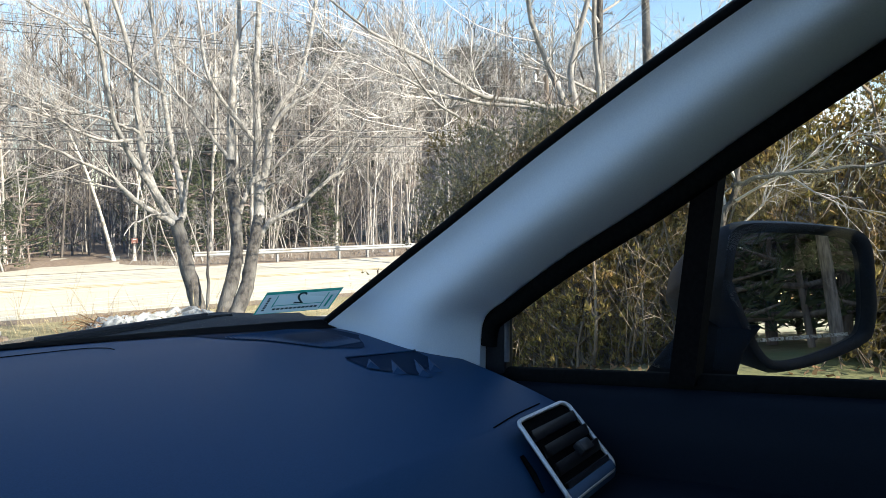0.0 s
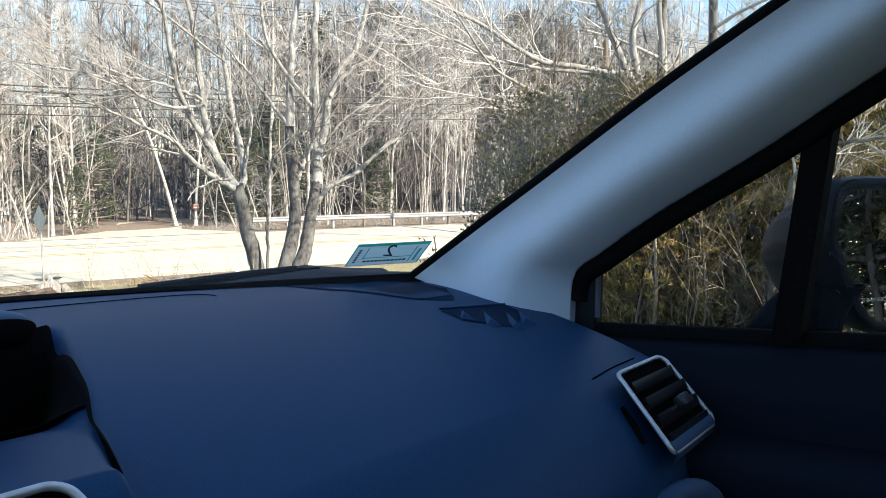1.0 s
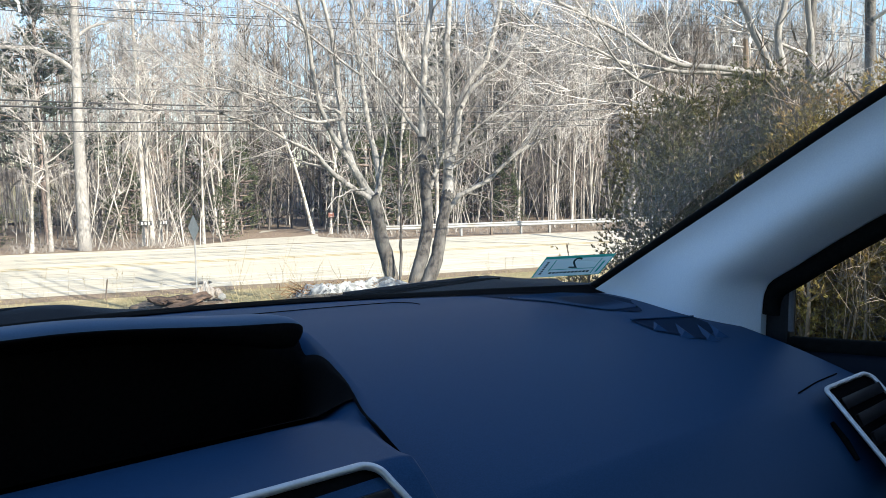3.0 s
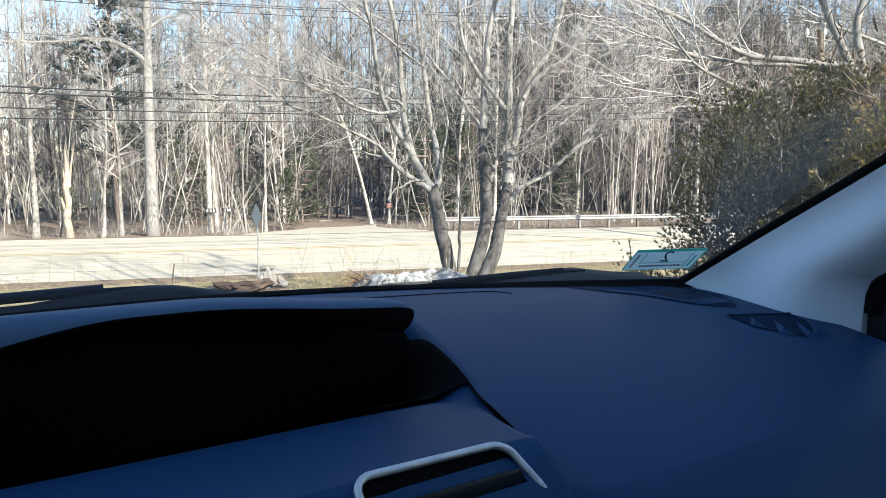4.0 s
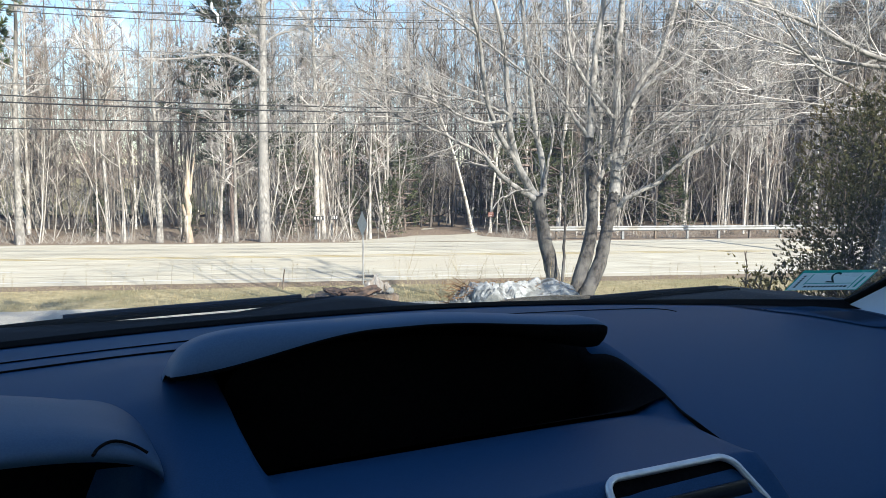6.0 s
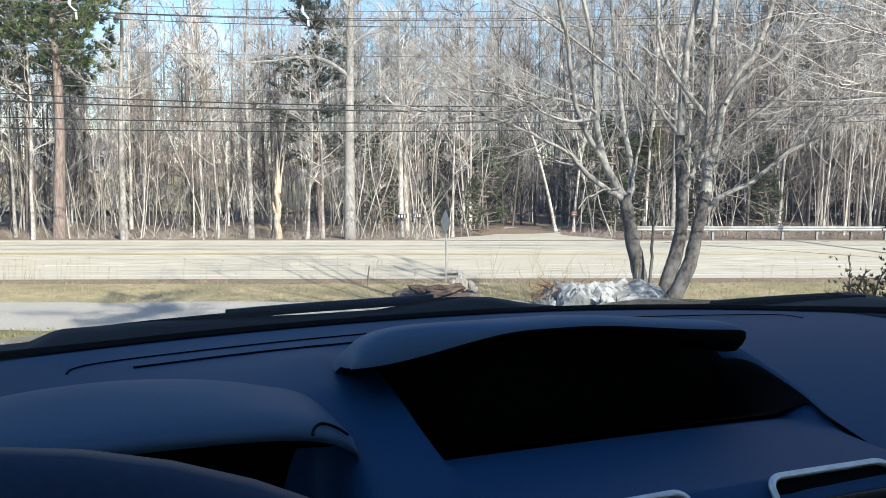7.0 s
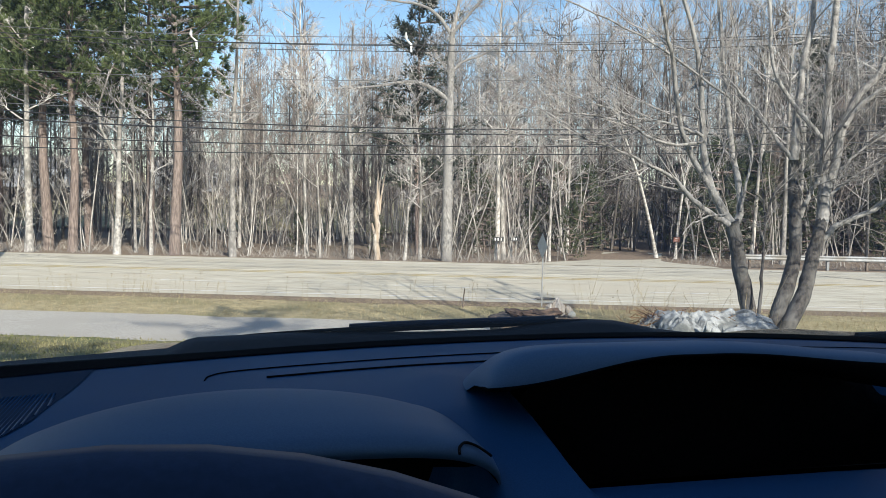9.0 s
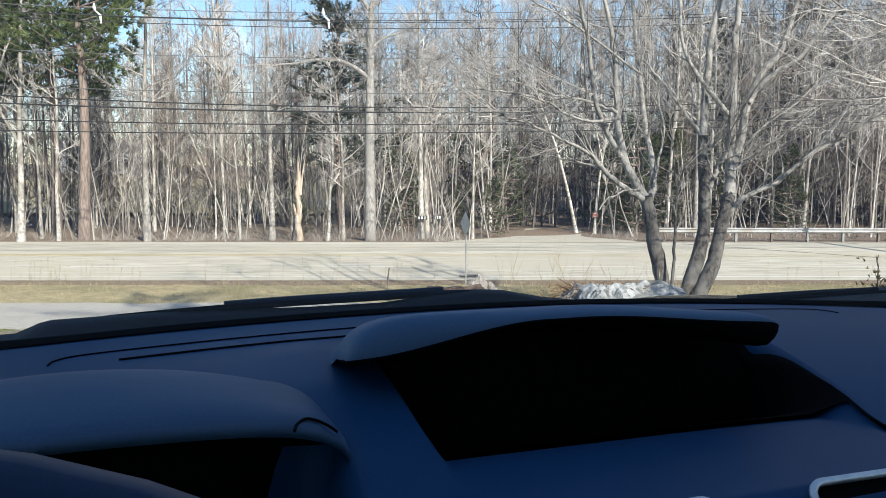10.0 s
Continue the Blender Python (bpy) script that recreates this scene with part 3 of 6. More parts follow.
# and the deep of it, joined, too many to count
deep = Mesh()
deep.plain = True
deep.least = 0.022
for i in range(1330):
    s = 52 + 58 * rng.random() ** 1.2
    u = rng.uniform(-12, 110) if rng.random() < 0.72 else rng.uniform(-75, -12)
    if i >= 740:
        u = -s * rng.uniform(0.05, 0.8)
    if i >= 1080:
        s = 50 + 50 * rng.random()
        u = s * rng.uniform(0.75, 1.75)
    elif i >= 860:
        u = s * rng.uniform(0.3, 1.0)
    if 740 > i >= 640:
        u = s * rng.uniform(0.5, 1.0)
    if FIELD[0] < s < FIELD[1] and FIELD[2] < u < FIELD[3] and rng.random() < 0.75:
        s += 40
    if u < -7 and rng.random() < 0.35:
        continue
    x, y = place(s, u)
    p = Vector((x, y, height(x, y) - 0.2))
    tall = rng.uniform(13, 20.5) if i < 860 else rng.uniform(16, 24)
    d = Vector((rng.uniform(-0.06, 0.06), rng.uniform(-0.06, 0.06), 1)).normalized()
    top = p + d * tall
    deep.tube([p, p.lerp(top, 0.5) + jitter(rng, 0.25), top], [rng.uniform(0.06, 0.13), 0.06, 0.02], 5, cap=False)
    for k in range(32):
        t = rng.uniform(0.06, 1.0)
        a = rng.uniform(0, 6.28)
        branch(deep, rng, p.lerp(top, t), Vector((math.cos(a), math.sin(a), rng.uniform(0.4, 1.2))).normalized(), rng.uniform(1.5, 3.2) * (1.2 - 0.6 * t), 0.035, 1, 0.07, 11, 1.1, 0.32, 0.3, 0.75)
tagged(part("deep_wood", deep, TWIG_FAR), "distant bare brown woodland closing the view", "woodland", "", "stuff")

# slender upright trees whose fine twigs fill the wood up to its tops
pole_rng = random.Random(97)
slender = Mesh()
slender.plain = True
slender.least = 0.017
for i in range(1500):
    s = pole_rng.uniform(57, 92)
    u = s * pole_rng.uniform(-0.62, 1.15)
    if (3.5 < u - 0.22 * (s - 39) < 9.0 and s < 58) or (u < -0.22 * s and i % 2):
        continue
    x, y = place(s, u)
    p = Vector((x, y, height(x, y) - 0.2))
    tall = (3.0 + 0.215 * s * (1 + 0.45 * smoothstep(-0.02, 0.3, u / s) - 0.25 * smoothstep(0.2, 0.45, -u / s))) * pole_rng.uniform(0.72, 1.06)
    top = p + Vector((pole_rng.uniform(-0.5, 0.5), pole_rng.uniform(-0.5, 0.5), tall))
    q = p.lerp(top, 0.5) + jitter(pole_rng, 0.25)
    slender.tube([p, q, top], [pole_rng.uniform(0.028, 0.05), 0.03, 0.012], 3, cap=False)
    for k in range(24):
        t = 1 - 0.75 * pole_rng.random() ** 1.3
        a = pole_rng.uniform(0, 6.28)
        at = p.lerp(q, 2 * t) if t < 0.5 else q.lerp(top, 2 * t - 1)
        branch(slender, pole_rng, at, Vector((0.55 * math.cos(a), 0.55 * math.sin(a), 1)).normalized(), pole_rng.uniform(1.0, 2.6) * (1.2 - 0.6 * t), 0.02, 1, 0.1, 4, 0.55, 0.2, 0.4, 0.8)
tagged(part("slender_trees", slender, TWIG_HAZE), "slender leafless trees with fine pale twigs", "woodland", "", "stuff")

# saplings and brush, too many to count
brush = Mesh()
brush.plain = True
for i in range(950):
    s = 40.3 + 24 * rng.random() ** 1.4
    u = rng.uniform(-46, 62)
    if 4.0 < u - 0.22 * (s - 39) < 8.5 and s < 55:
        continue
    if u > 10 and (s < 42.5 or rng.random() < 0.4):
        continue
    if u < 4 and rng.random() < 0.25:
        continue
    x, y = place(s, u)
    p = Vector((x, y, height(x, y) - 0.1))
    tall = rng.uniform(1.5, 10.0)
    pts = [p]
    d = Vector((rng.gauss(0, 0.17), rng.gauss(0, 0.17), 1)).normalized()
    for k in range(5):
        d = (d + jitter(rng, 0.14)).normalized()
        pts.append(pts[-1] + d * tall / 5)
    r0 = 0.01 + 0.0045 * tall
    brush.tube(pts, [r0 * (1 - 0.15 * k) for k in range(6)], 4, cap=False)
    for k in range(rng.randint(6, 12)):
        q = pts[rng.randint(1, 5)]
        branch(brush, rng, q, Vector((rng.uniform(-1, 1), rng.uniform(-1, 1), 0.6)).normalized(), tall * rng.uniform(0.12, 0.3), 0.011, 1, 0.08, 6)
for i in range(1000):
    s = 39.5 + 5.0 * rng.random() ** 1.5
    u = rng.uniform(-46, 50)
    if 2.0 < u < 10.0 and s < 46:
        continue
    if u > 10:
        s += 1.0
    x, y = place(s, u)
    p = Vector((x, y, height(x, y) - 0.05))
    for k in range(7):
        branch(brush, rng, p + Vector((rng.uniform(-0.3, 0.3), rng.uniform(-0.3, 0.3), 0)), Vector((rng.uniform(-1.3, 1.3), rng.uniform(-1.3, 1.3), 1)).normalized(), rng.uniform(0.3, 1.2), 0.009, 0, 0.02)
tagged(part("undergrowth", brush, SAPLING), "dense pale bare saplings and brush of the wood", "undergrowth", "", "stuff")

# young hemlocks, low and green
hem = pine(11, 5.0, 0.05, 0.08, 13, 1.5, 9, HEMLOCK, "young_hemlock", "young dark green hemlock under the bare trees", 0.3, 5, 0.05)
first = True
for s, u, size in ((43.5, 3.8, 0.7), (44.5, 1.6, 0.55), (47, 13.5, 1.5), (48, 12.2, 1.1), (44, -2, 0.5), (43, -7.5, 0.5), (46, 8.9, 0.6), (45.5, -13, 0.5), (50, 15.5, 1.3), (52, 4.2, 1.2),
                   (54, 14.5, 1.5), (56, 18.5, 1.7), (55, 21.5, 1.4), (57, 25.0, 1.6), (53, 17.0, 1.3), (58, 30.0, 1.6),
                   *[(rng.uniform(45, 66), rng.uniform(-9, 46), rng.uniform(0.6, 1.5)) for k in range(26)], *[(rng.uniform(48, 58), rng.uniform(-4, 24), rng.uniform(1.0, 1.6)) for k in range(9)], *[(rng.uniform(56, 68), rng.uniform(-6, 34), rng.uniform(1.3, 1.8)) for k in range(12)]):
    if 3.5 < u - 0.22 * (s - 39) < 9.0 and s < 56:
        continue
    set_tree(hem, first, s, u, rng.uniform(0, 6), size)
    first = False

# pines by the road and behind
p1 = pine(21, 21, 0.27, 0.4, 19, 5.0, 34, size=0.34, per=24, taper=0.35, flat=0.2)
p2 = pine(22, 19, 0.24, 0.42, 17, 4.8, 34, size=0.34, per=24, taper=0.35, flat=0.2)
first = True
for s, u, size in ((40.2, -18.6, 1.05), (42.0, -27.5, 1.05), (45.0, -33.5, 1.0), (44.0, -22.0, 0.95), (49.0, -29.0, 1.0)):
    set_tree(p1, first, s, u, rng.uniform(0, 6), size)
    first = False
first = True
for s, u, size in ((41.0, -25.2, 1.05), (43.0, -38.5, 1.1), (41.5, -32.5, 0.95), (50.0, -36.0, 1.0)):
    set_tree(p2, first, s, u, rng.uniform(0, 6), size)
    first = False

p3 = pine(23, 19, 0.2, 0.22, 20, 4.4, 28, NEEDLE_GREY, size=0.42, per=9, taper=0.65, label="slender grey-green pine half hidden in the bare wood")
first = True
for s, u, size in ((46.5, -5.6, 0.95), (58, 23.5, 0.85), (62, 32.4, 1.0), (66, 51.5, 1.1)):
    set_tree(p3, first, s, u, rng.uniform(0, 6), size)
    first = False

# birches beside the track
birch = bare_tree(31, 12, 0.13, 0.45, 10, 1.8, 0.1, BIRCH, TWIG, "birch_tree", "slim white-barked birch beside the track")
set_tree(birch, True, 47.2, 9.7, 0.5, 0.95)
twin = set_tree(birch, False, 47.0, 10.8, 2.8, 0.8)
for tree, lean in ((birch, -13), (twin, -4)):
    tree.matrix_basis = tree.matrix_basis.copy() @ Matrix.Rotation(tree.matrix_basis.to_euler().z, 4, "Z").inverted() @ Matrix.Rotation(radians(lean), 4, "Y") @ Matrix.Rotation(tree.matrix_basis.to_euler().z, 4, "Z")
snag = thing("dead_snag", "broken dead trunk split into two pale splinters", "tree")
mb = Mesh()
sx, sy = place(40.2, -7.1)
snag_rng = random.Random(5)
rows = []
for i in range(19):
    z = height(sx, sy) - 0.2 + 3.2 * i / 18
    r = 0.205 - 0.004 * i + 0.02 * math.sin(i * 1.7) * (i > 2)
    lean = Vector((0.05 * math.sin(i * 0.7), 0.0, 0.0))
    rows.append([(sx + lean.x + r * (1 + 0.22 * noise.noise(Vector((math.cos(a) * 2, math.sin(a) * 2, i * 0.35)))) * math.cos(a), sy + r * math.sin(a), z + (0.25 * noise.noise(Vector((math.cos(a) * 3, math.sin(a) * 3, 1.0))) if i == 18 else 0)) for a in [2 * math.pi * k / 14 for k in range(14)]])
mb.grid(rows, close=True)
zt = height(sx, sy) + 3.0
for dx, lean, h, r in ((0.04, 0.0, 2.1, 0.105), (0.12, 0.3, 2.05, 0.05), (-0.08, -0.03, 0.7, 0.06)):
    p = Vector((sx + dx, sy, zt - 0.5))
    mb.tube([p, p + Vector((lean * 0.3 + snag_rng.uniform(-0.03, 0.03), 0, h * 0.5)), p + Vector((lean * 0.75, 0, h * 0.85)), p + Vector((lean, 0, h + 0.2))], [r * 1.3, r, r * 0.8, 0.02], 7)
p = Vector((sx - 0.17, sy - 0.08, height(sx, sy) + 1.45))
mb.tube([p, p + Vector((-0.04, -0.03, 0.25)), p + Vector((-0.12, -0.03, 0.6))], [0.05, 0.075, 0.05], 6)
part("trunk", mb, WOOD_RAW, snag)

# the clump of trees on the lawn
def limbed_tree(name, label, limbs, seed, twigs=9, long=1.5, bark=None, sweep=0, ground=-2.2, side_way=-1.0):
    """A tree whose stems and limbs follow the lines given; twigs grow from them, and the lines run on upwards."""
    rng = random.Random(seed)
    tree = thing(name, label, "tree")
    wood, foot, crown = Mesh(), Mesh(), Mesh()
    far = name == "oak_tree"
    crown.least = 0.01 if far else 0.0028
    for r0, r1, pts in limbs:
        stem = r0 > 0.14 and not far
        if stem:
            pts = ((pts[0][0] - (pts[1][0] - pts[0][0]) * 0.3, pts[0][1], ground), *pts)
        elif not far and pts[-1][2] > 3.9:
            a, z = Vector(pts[-2]), Vector(pts[-1])
            d = (z - a).normalized()
            for k in range(3):
                d = (d + jitter(rng, 0.16) + UP * 0.12).normalized()
                z = z + d * (1.1 + 14 * r1)
                pts = (*pts, tuple(z))
            r1 *= 0.6
        n = 24
        q = [p + jitter(rng, 0.012 if i else 0.0) for i, p in enumerate(curve_through(pts, n))]
        rad = [(r0 + (r1 - r0) * (i / (n - 1)) ** 0.8) * rng.uniform(0.94, 1.07) for i in range(n)]
        if stem:
            rad[0], rad[1], rad[2] = r0 * 1.35, r0 * 1.15, r0 * 1.05
        (foot if stem else wood).tube(q, rad, 12 if stem else 8 if r0 > 0.03 else 6)
        if stem or pts[-1][2] < 1.0:
            continue
        for k in range(max(4, int(twigs * (0.6 if r0 < 0.03 else 1.0)))):
            i = rng.randint(5, n - 1)
            axis = (q[min(i + 1, n - 1)] - q[i - 1]).normalized()
            side = axis.cross(jitter(rng, 1)).normalized()
            d = (axis * 0.8 + side * rng.uniform(0.35, 0.95) + UP * 0.08).normalized()
            branch(crown, rng, q[i], d, long * rng.uniform(0.45, 1.3), min(0.017, rad[i] * 0.6), 3, 0.012, 5, 0.95, 0.3)
        for k in range(sweep):
            i = rng.randint(7, n - 1)
            d = Vector((side_way * rng.uniform(-0.15, 1.0), rng.uniform(-0.5, 0.5), rng.uniform(0.0, 0.5))).normalized()
            branch(crown, rng, q[i], d, long * rng.uniform(1.1, 2.0), min(0.016, rad[i] * 0.6), 3, 0.008, 5, 0.75, 0.24)
        for k in range(3):
            branch(crown, rng, q[-1], ((q[-1] - q[-2]).normalized() + jitter(rng, 0.5)).normalized(), long * 1.4, min(0.016, rad[-1]), 3, 0.05, 5, 0.9, 0.26)
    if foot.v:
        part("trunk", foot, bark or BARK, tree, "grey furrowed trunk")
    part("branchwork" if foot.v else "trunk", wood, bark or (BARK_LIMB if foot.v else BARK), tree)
    part("crown", crown, TWIG if bark else TWIG_MAPLE, tree, "bare crown of spreading twigs")
    return tree


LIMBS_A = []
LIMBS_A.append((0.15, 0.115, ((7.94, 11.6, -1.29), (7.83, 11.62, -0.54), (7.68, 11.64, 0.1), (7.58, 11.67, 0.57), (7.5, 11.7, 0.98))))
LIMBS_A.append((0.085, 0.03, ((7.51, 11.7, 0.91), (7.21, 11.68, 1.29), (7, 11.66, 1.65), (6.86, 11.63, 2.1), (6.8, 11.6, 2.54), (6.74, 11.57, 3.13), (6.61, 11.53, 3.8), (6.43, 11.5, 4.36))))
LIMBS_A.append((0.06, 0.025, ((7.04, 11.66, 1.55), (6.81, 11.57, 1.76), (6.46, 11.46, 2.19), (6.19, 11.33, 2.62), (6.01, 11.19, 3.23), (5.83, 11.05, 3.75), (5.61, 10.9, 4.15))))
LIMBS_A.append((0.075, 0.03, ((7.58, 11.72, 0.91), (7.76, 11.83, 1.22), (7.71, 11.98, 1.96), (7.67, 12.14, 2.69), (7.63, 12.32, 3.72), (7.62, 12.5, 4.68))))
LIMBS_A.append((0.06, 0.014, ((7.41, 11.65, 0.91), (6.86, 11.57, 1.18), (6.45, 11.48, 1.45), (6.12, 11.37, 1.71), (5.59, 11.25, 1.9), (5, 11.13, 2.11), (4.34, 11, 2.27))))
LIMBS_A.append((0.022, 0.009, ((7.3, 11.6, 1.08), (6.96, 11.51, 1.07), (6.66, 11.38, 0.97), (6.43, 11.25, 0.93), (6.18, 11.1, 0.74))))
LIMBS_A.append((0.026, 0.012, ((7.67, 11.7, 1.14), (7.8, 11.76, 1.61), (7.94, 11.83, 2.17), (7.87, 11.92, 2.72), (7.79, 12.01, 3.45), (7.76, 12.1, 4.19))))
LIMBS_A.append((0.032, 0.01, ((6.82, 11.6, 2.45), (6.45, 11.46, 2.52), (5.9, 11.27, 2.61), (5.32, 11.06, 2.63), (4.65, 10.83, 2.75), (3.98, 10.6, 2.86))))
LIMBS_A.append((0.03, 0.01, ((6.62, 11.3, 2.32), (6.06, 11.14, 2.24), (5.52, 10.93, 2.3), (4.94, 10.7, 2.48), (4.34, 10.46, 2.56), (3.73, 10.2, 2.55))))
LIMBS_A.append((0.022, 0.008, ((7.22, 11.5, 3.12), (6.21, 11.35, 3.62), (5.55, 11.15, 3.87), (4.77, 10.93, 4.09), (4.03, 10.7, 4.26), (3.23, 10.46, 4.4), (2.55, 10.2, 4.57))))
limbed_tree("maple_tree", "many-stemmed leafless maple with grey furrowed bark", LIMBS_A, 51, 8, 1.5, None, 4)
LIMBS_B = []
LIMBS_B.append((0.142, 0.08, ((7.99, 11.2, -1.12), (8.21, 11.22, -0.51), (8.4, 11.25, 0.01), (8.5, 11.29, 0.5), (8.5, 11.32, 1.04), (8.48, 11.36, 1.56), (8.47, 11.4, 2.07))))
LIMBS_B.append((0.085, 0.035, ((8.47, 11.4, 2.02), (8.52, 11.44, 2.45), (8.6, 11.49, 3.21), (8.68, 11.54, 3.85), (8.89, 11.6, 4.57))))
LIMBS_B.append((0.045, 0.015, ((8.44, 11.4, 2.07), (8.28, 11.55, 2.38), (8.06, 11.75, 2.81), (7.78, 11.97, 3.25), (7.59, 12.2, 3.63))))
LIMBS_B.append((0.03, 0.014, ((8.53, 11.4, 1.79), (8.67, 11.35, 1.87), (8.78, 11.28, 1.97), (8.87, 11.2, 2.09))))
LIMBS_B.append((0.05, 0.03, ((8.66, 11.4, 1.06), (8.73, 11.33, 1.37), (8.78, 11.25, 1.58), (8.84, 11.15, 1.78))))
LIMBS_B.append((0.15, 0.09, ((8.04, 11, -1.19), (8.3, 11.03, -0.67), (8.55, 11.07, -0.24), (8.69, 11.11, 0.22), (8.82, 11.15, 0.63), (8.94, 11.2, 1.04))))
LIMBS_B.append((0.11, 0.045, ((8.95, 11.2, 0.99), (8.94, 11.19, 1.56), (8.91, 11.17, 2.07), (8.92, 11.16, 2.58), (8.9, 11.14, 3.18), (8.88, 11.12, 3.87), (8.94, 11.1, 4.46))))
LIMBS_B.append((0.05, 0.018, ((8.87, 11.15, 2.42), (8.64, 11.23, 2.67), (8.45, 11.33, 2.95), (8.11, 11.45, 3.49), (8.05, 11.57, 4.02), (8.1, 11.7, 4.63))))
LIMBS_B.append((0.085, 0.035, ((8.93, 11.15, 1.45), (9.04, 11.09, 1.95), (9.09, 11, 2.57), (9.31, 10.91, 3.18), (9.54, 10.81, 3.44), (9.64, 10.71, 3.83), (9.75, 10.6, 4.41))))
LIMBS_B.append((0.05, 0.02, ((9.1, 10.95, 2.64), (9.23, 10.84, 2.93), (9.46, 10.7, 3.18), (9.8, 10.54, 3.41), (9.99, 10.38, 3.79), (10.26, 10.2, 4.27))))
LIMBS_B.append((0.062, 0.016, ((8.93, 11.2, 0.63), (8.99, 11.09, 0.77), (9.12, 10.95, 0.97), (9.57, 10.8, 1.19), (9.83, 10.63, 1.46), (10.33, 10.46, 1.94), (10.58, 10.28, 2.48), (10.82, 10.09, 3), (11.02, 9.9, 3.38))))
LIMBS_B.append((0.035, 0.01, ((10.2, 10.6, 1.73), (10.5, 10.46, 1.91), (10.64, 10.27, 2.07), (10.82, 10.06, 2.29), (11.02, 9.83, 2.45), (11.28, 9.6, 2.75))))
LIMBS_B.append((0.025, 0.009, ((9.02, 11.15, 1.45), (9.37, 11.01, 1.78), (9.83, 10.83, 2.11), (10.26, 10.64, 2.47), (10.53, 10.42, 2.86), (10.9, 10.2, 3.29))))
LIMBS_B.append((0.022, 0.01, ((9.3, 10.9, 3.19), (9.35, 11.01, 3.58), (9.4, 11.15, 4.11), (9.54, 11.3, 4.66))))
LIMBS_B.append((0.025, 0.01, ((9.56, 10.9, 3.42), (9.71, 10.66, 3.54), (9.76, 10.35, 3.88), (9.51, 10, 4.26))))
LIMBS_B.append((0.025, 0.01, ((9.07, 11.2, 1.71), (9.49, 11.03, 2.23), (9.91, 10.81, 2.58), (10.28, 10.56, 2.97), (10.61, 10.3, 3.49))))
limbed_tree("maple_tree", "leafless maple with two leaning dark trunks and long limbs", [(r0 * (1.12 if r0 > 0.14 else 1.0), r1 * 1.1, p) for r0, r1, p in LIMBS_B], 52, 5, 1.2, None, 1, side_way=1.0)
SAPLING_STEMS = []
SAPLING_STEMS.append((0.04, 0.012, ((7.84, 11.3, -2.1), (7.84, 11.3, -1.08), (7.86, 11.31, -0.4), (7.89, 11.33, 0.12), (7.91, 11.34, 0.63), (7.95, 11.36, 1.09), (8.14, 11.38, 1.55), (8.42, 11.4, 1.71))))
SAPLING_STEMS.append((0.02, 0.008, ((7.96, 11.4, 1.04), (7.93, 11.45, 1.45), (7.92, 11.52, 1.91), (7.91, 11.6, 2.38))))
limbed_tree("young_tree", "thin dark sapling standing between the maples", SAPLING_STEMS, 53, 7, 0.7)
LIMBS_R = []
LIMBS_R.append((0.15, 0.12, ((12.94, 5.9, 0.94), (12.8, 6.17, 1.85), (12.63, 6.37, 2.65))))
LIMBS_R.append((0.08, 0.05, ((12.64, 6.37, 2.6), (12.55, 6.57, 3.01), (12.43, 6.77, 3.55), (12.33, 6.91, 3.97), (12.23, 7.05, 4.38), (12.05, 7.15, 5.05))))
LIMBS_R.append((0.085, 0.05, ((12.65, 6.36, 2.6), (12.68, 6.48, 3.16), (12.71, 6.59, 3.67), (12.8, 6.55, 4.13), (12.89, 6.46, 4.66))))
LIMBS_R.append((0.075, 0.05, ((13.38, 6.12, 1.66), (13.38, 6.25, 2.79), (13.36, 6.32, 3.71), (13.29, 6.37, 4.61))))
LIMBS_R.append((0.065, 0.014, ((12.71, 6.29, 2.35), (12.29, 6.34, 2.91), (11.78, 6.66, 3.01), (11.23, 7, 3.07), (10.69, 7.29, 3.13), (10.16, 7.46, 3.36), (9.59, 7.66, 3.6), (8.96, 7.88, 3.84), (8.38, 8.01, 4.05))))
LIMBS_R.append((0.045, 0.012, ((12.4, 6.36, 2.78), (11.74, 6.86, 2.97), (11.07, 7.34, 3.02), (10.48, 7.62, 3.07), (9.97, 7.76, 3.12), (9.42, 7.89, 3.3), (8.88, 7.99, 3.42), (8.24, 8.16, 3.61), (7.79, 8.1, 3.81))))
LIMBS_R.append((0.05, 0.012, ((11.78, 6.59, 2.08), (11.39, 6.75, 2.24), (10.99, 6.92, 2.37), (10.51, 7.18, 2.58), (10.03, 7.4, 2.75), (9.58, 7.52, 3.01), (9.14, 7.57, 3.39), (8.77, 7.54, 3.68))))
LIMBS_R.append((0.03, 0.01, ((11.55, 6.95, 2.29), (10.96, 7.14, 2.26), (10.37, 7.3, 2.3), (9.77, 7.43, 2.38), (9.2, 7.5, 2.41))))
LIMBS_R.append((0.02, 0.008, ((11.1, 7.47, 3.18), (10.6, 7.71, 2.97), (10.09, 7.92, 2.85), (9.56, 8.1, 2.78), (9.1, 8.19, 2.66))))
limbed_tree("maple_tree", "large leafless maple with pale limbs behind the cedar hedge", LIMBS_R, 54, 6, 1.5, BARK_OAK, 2)
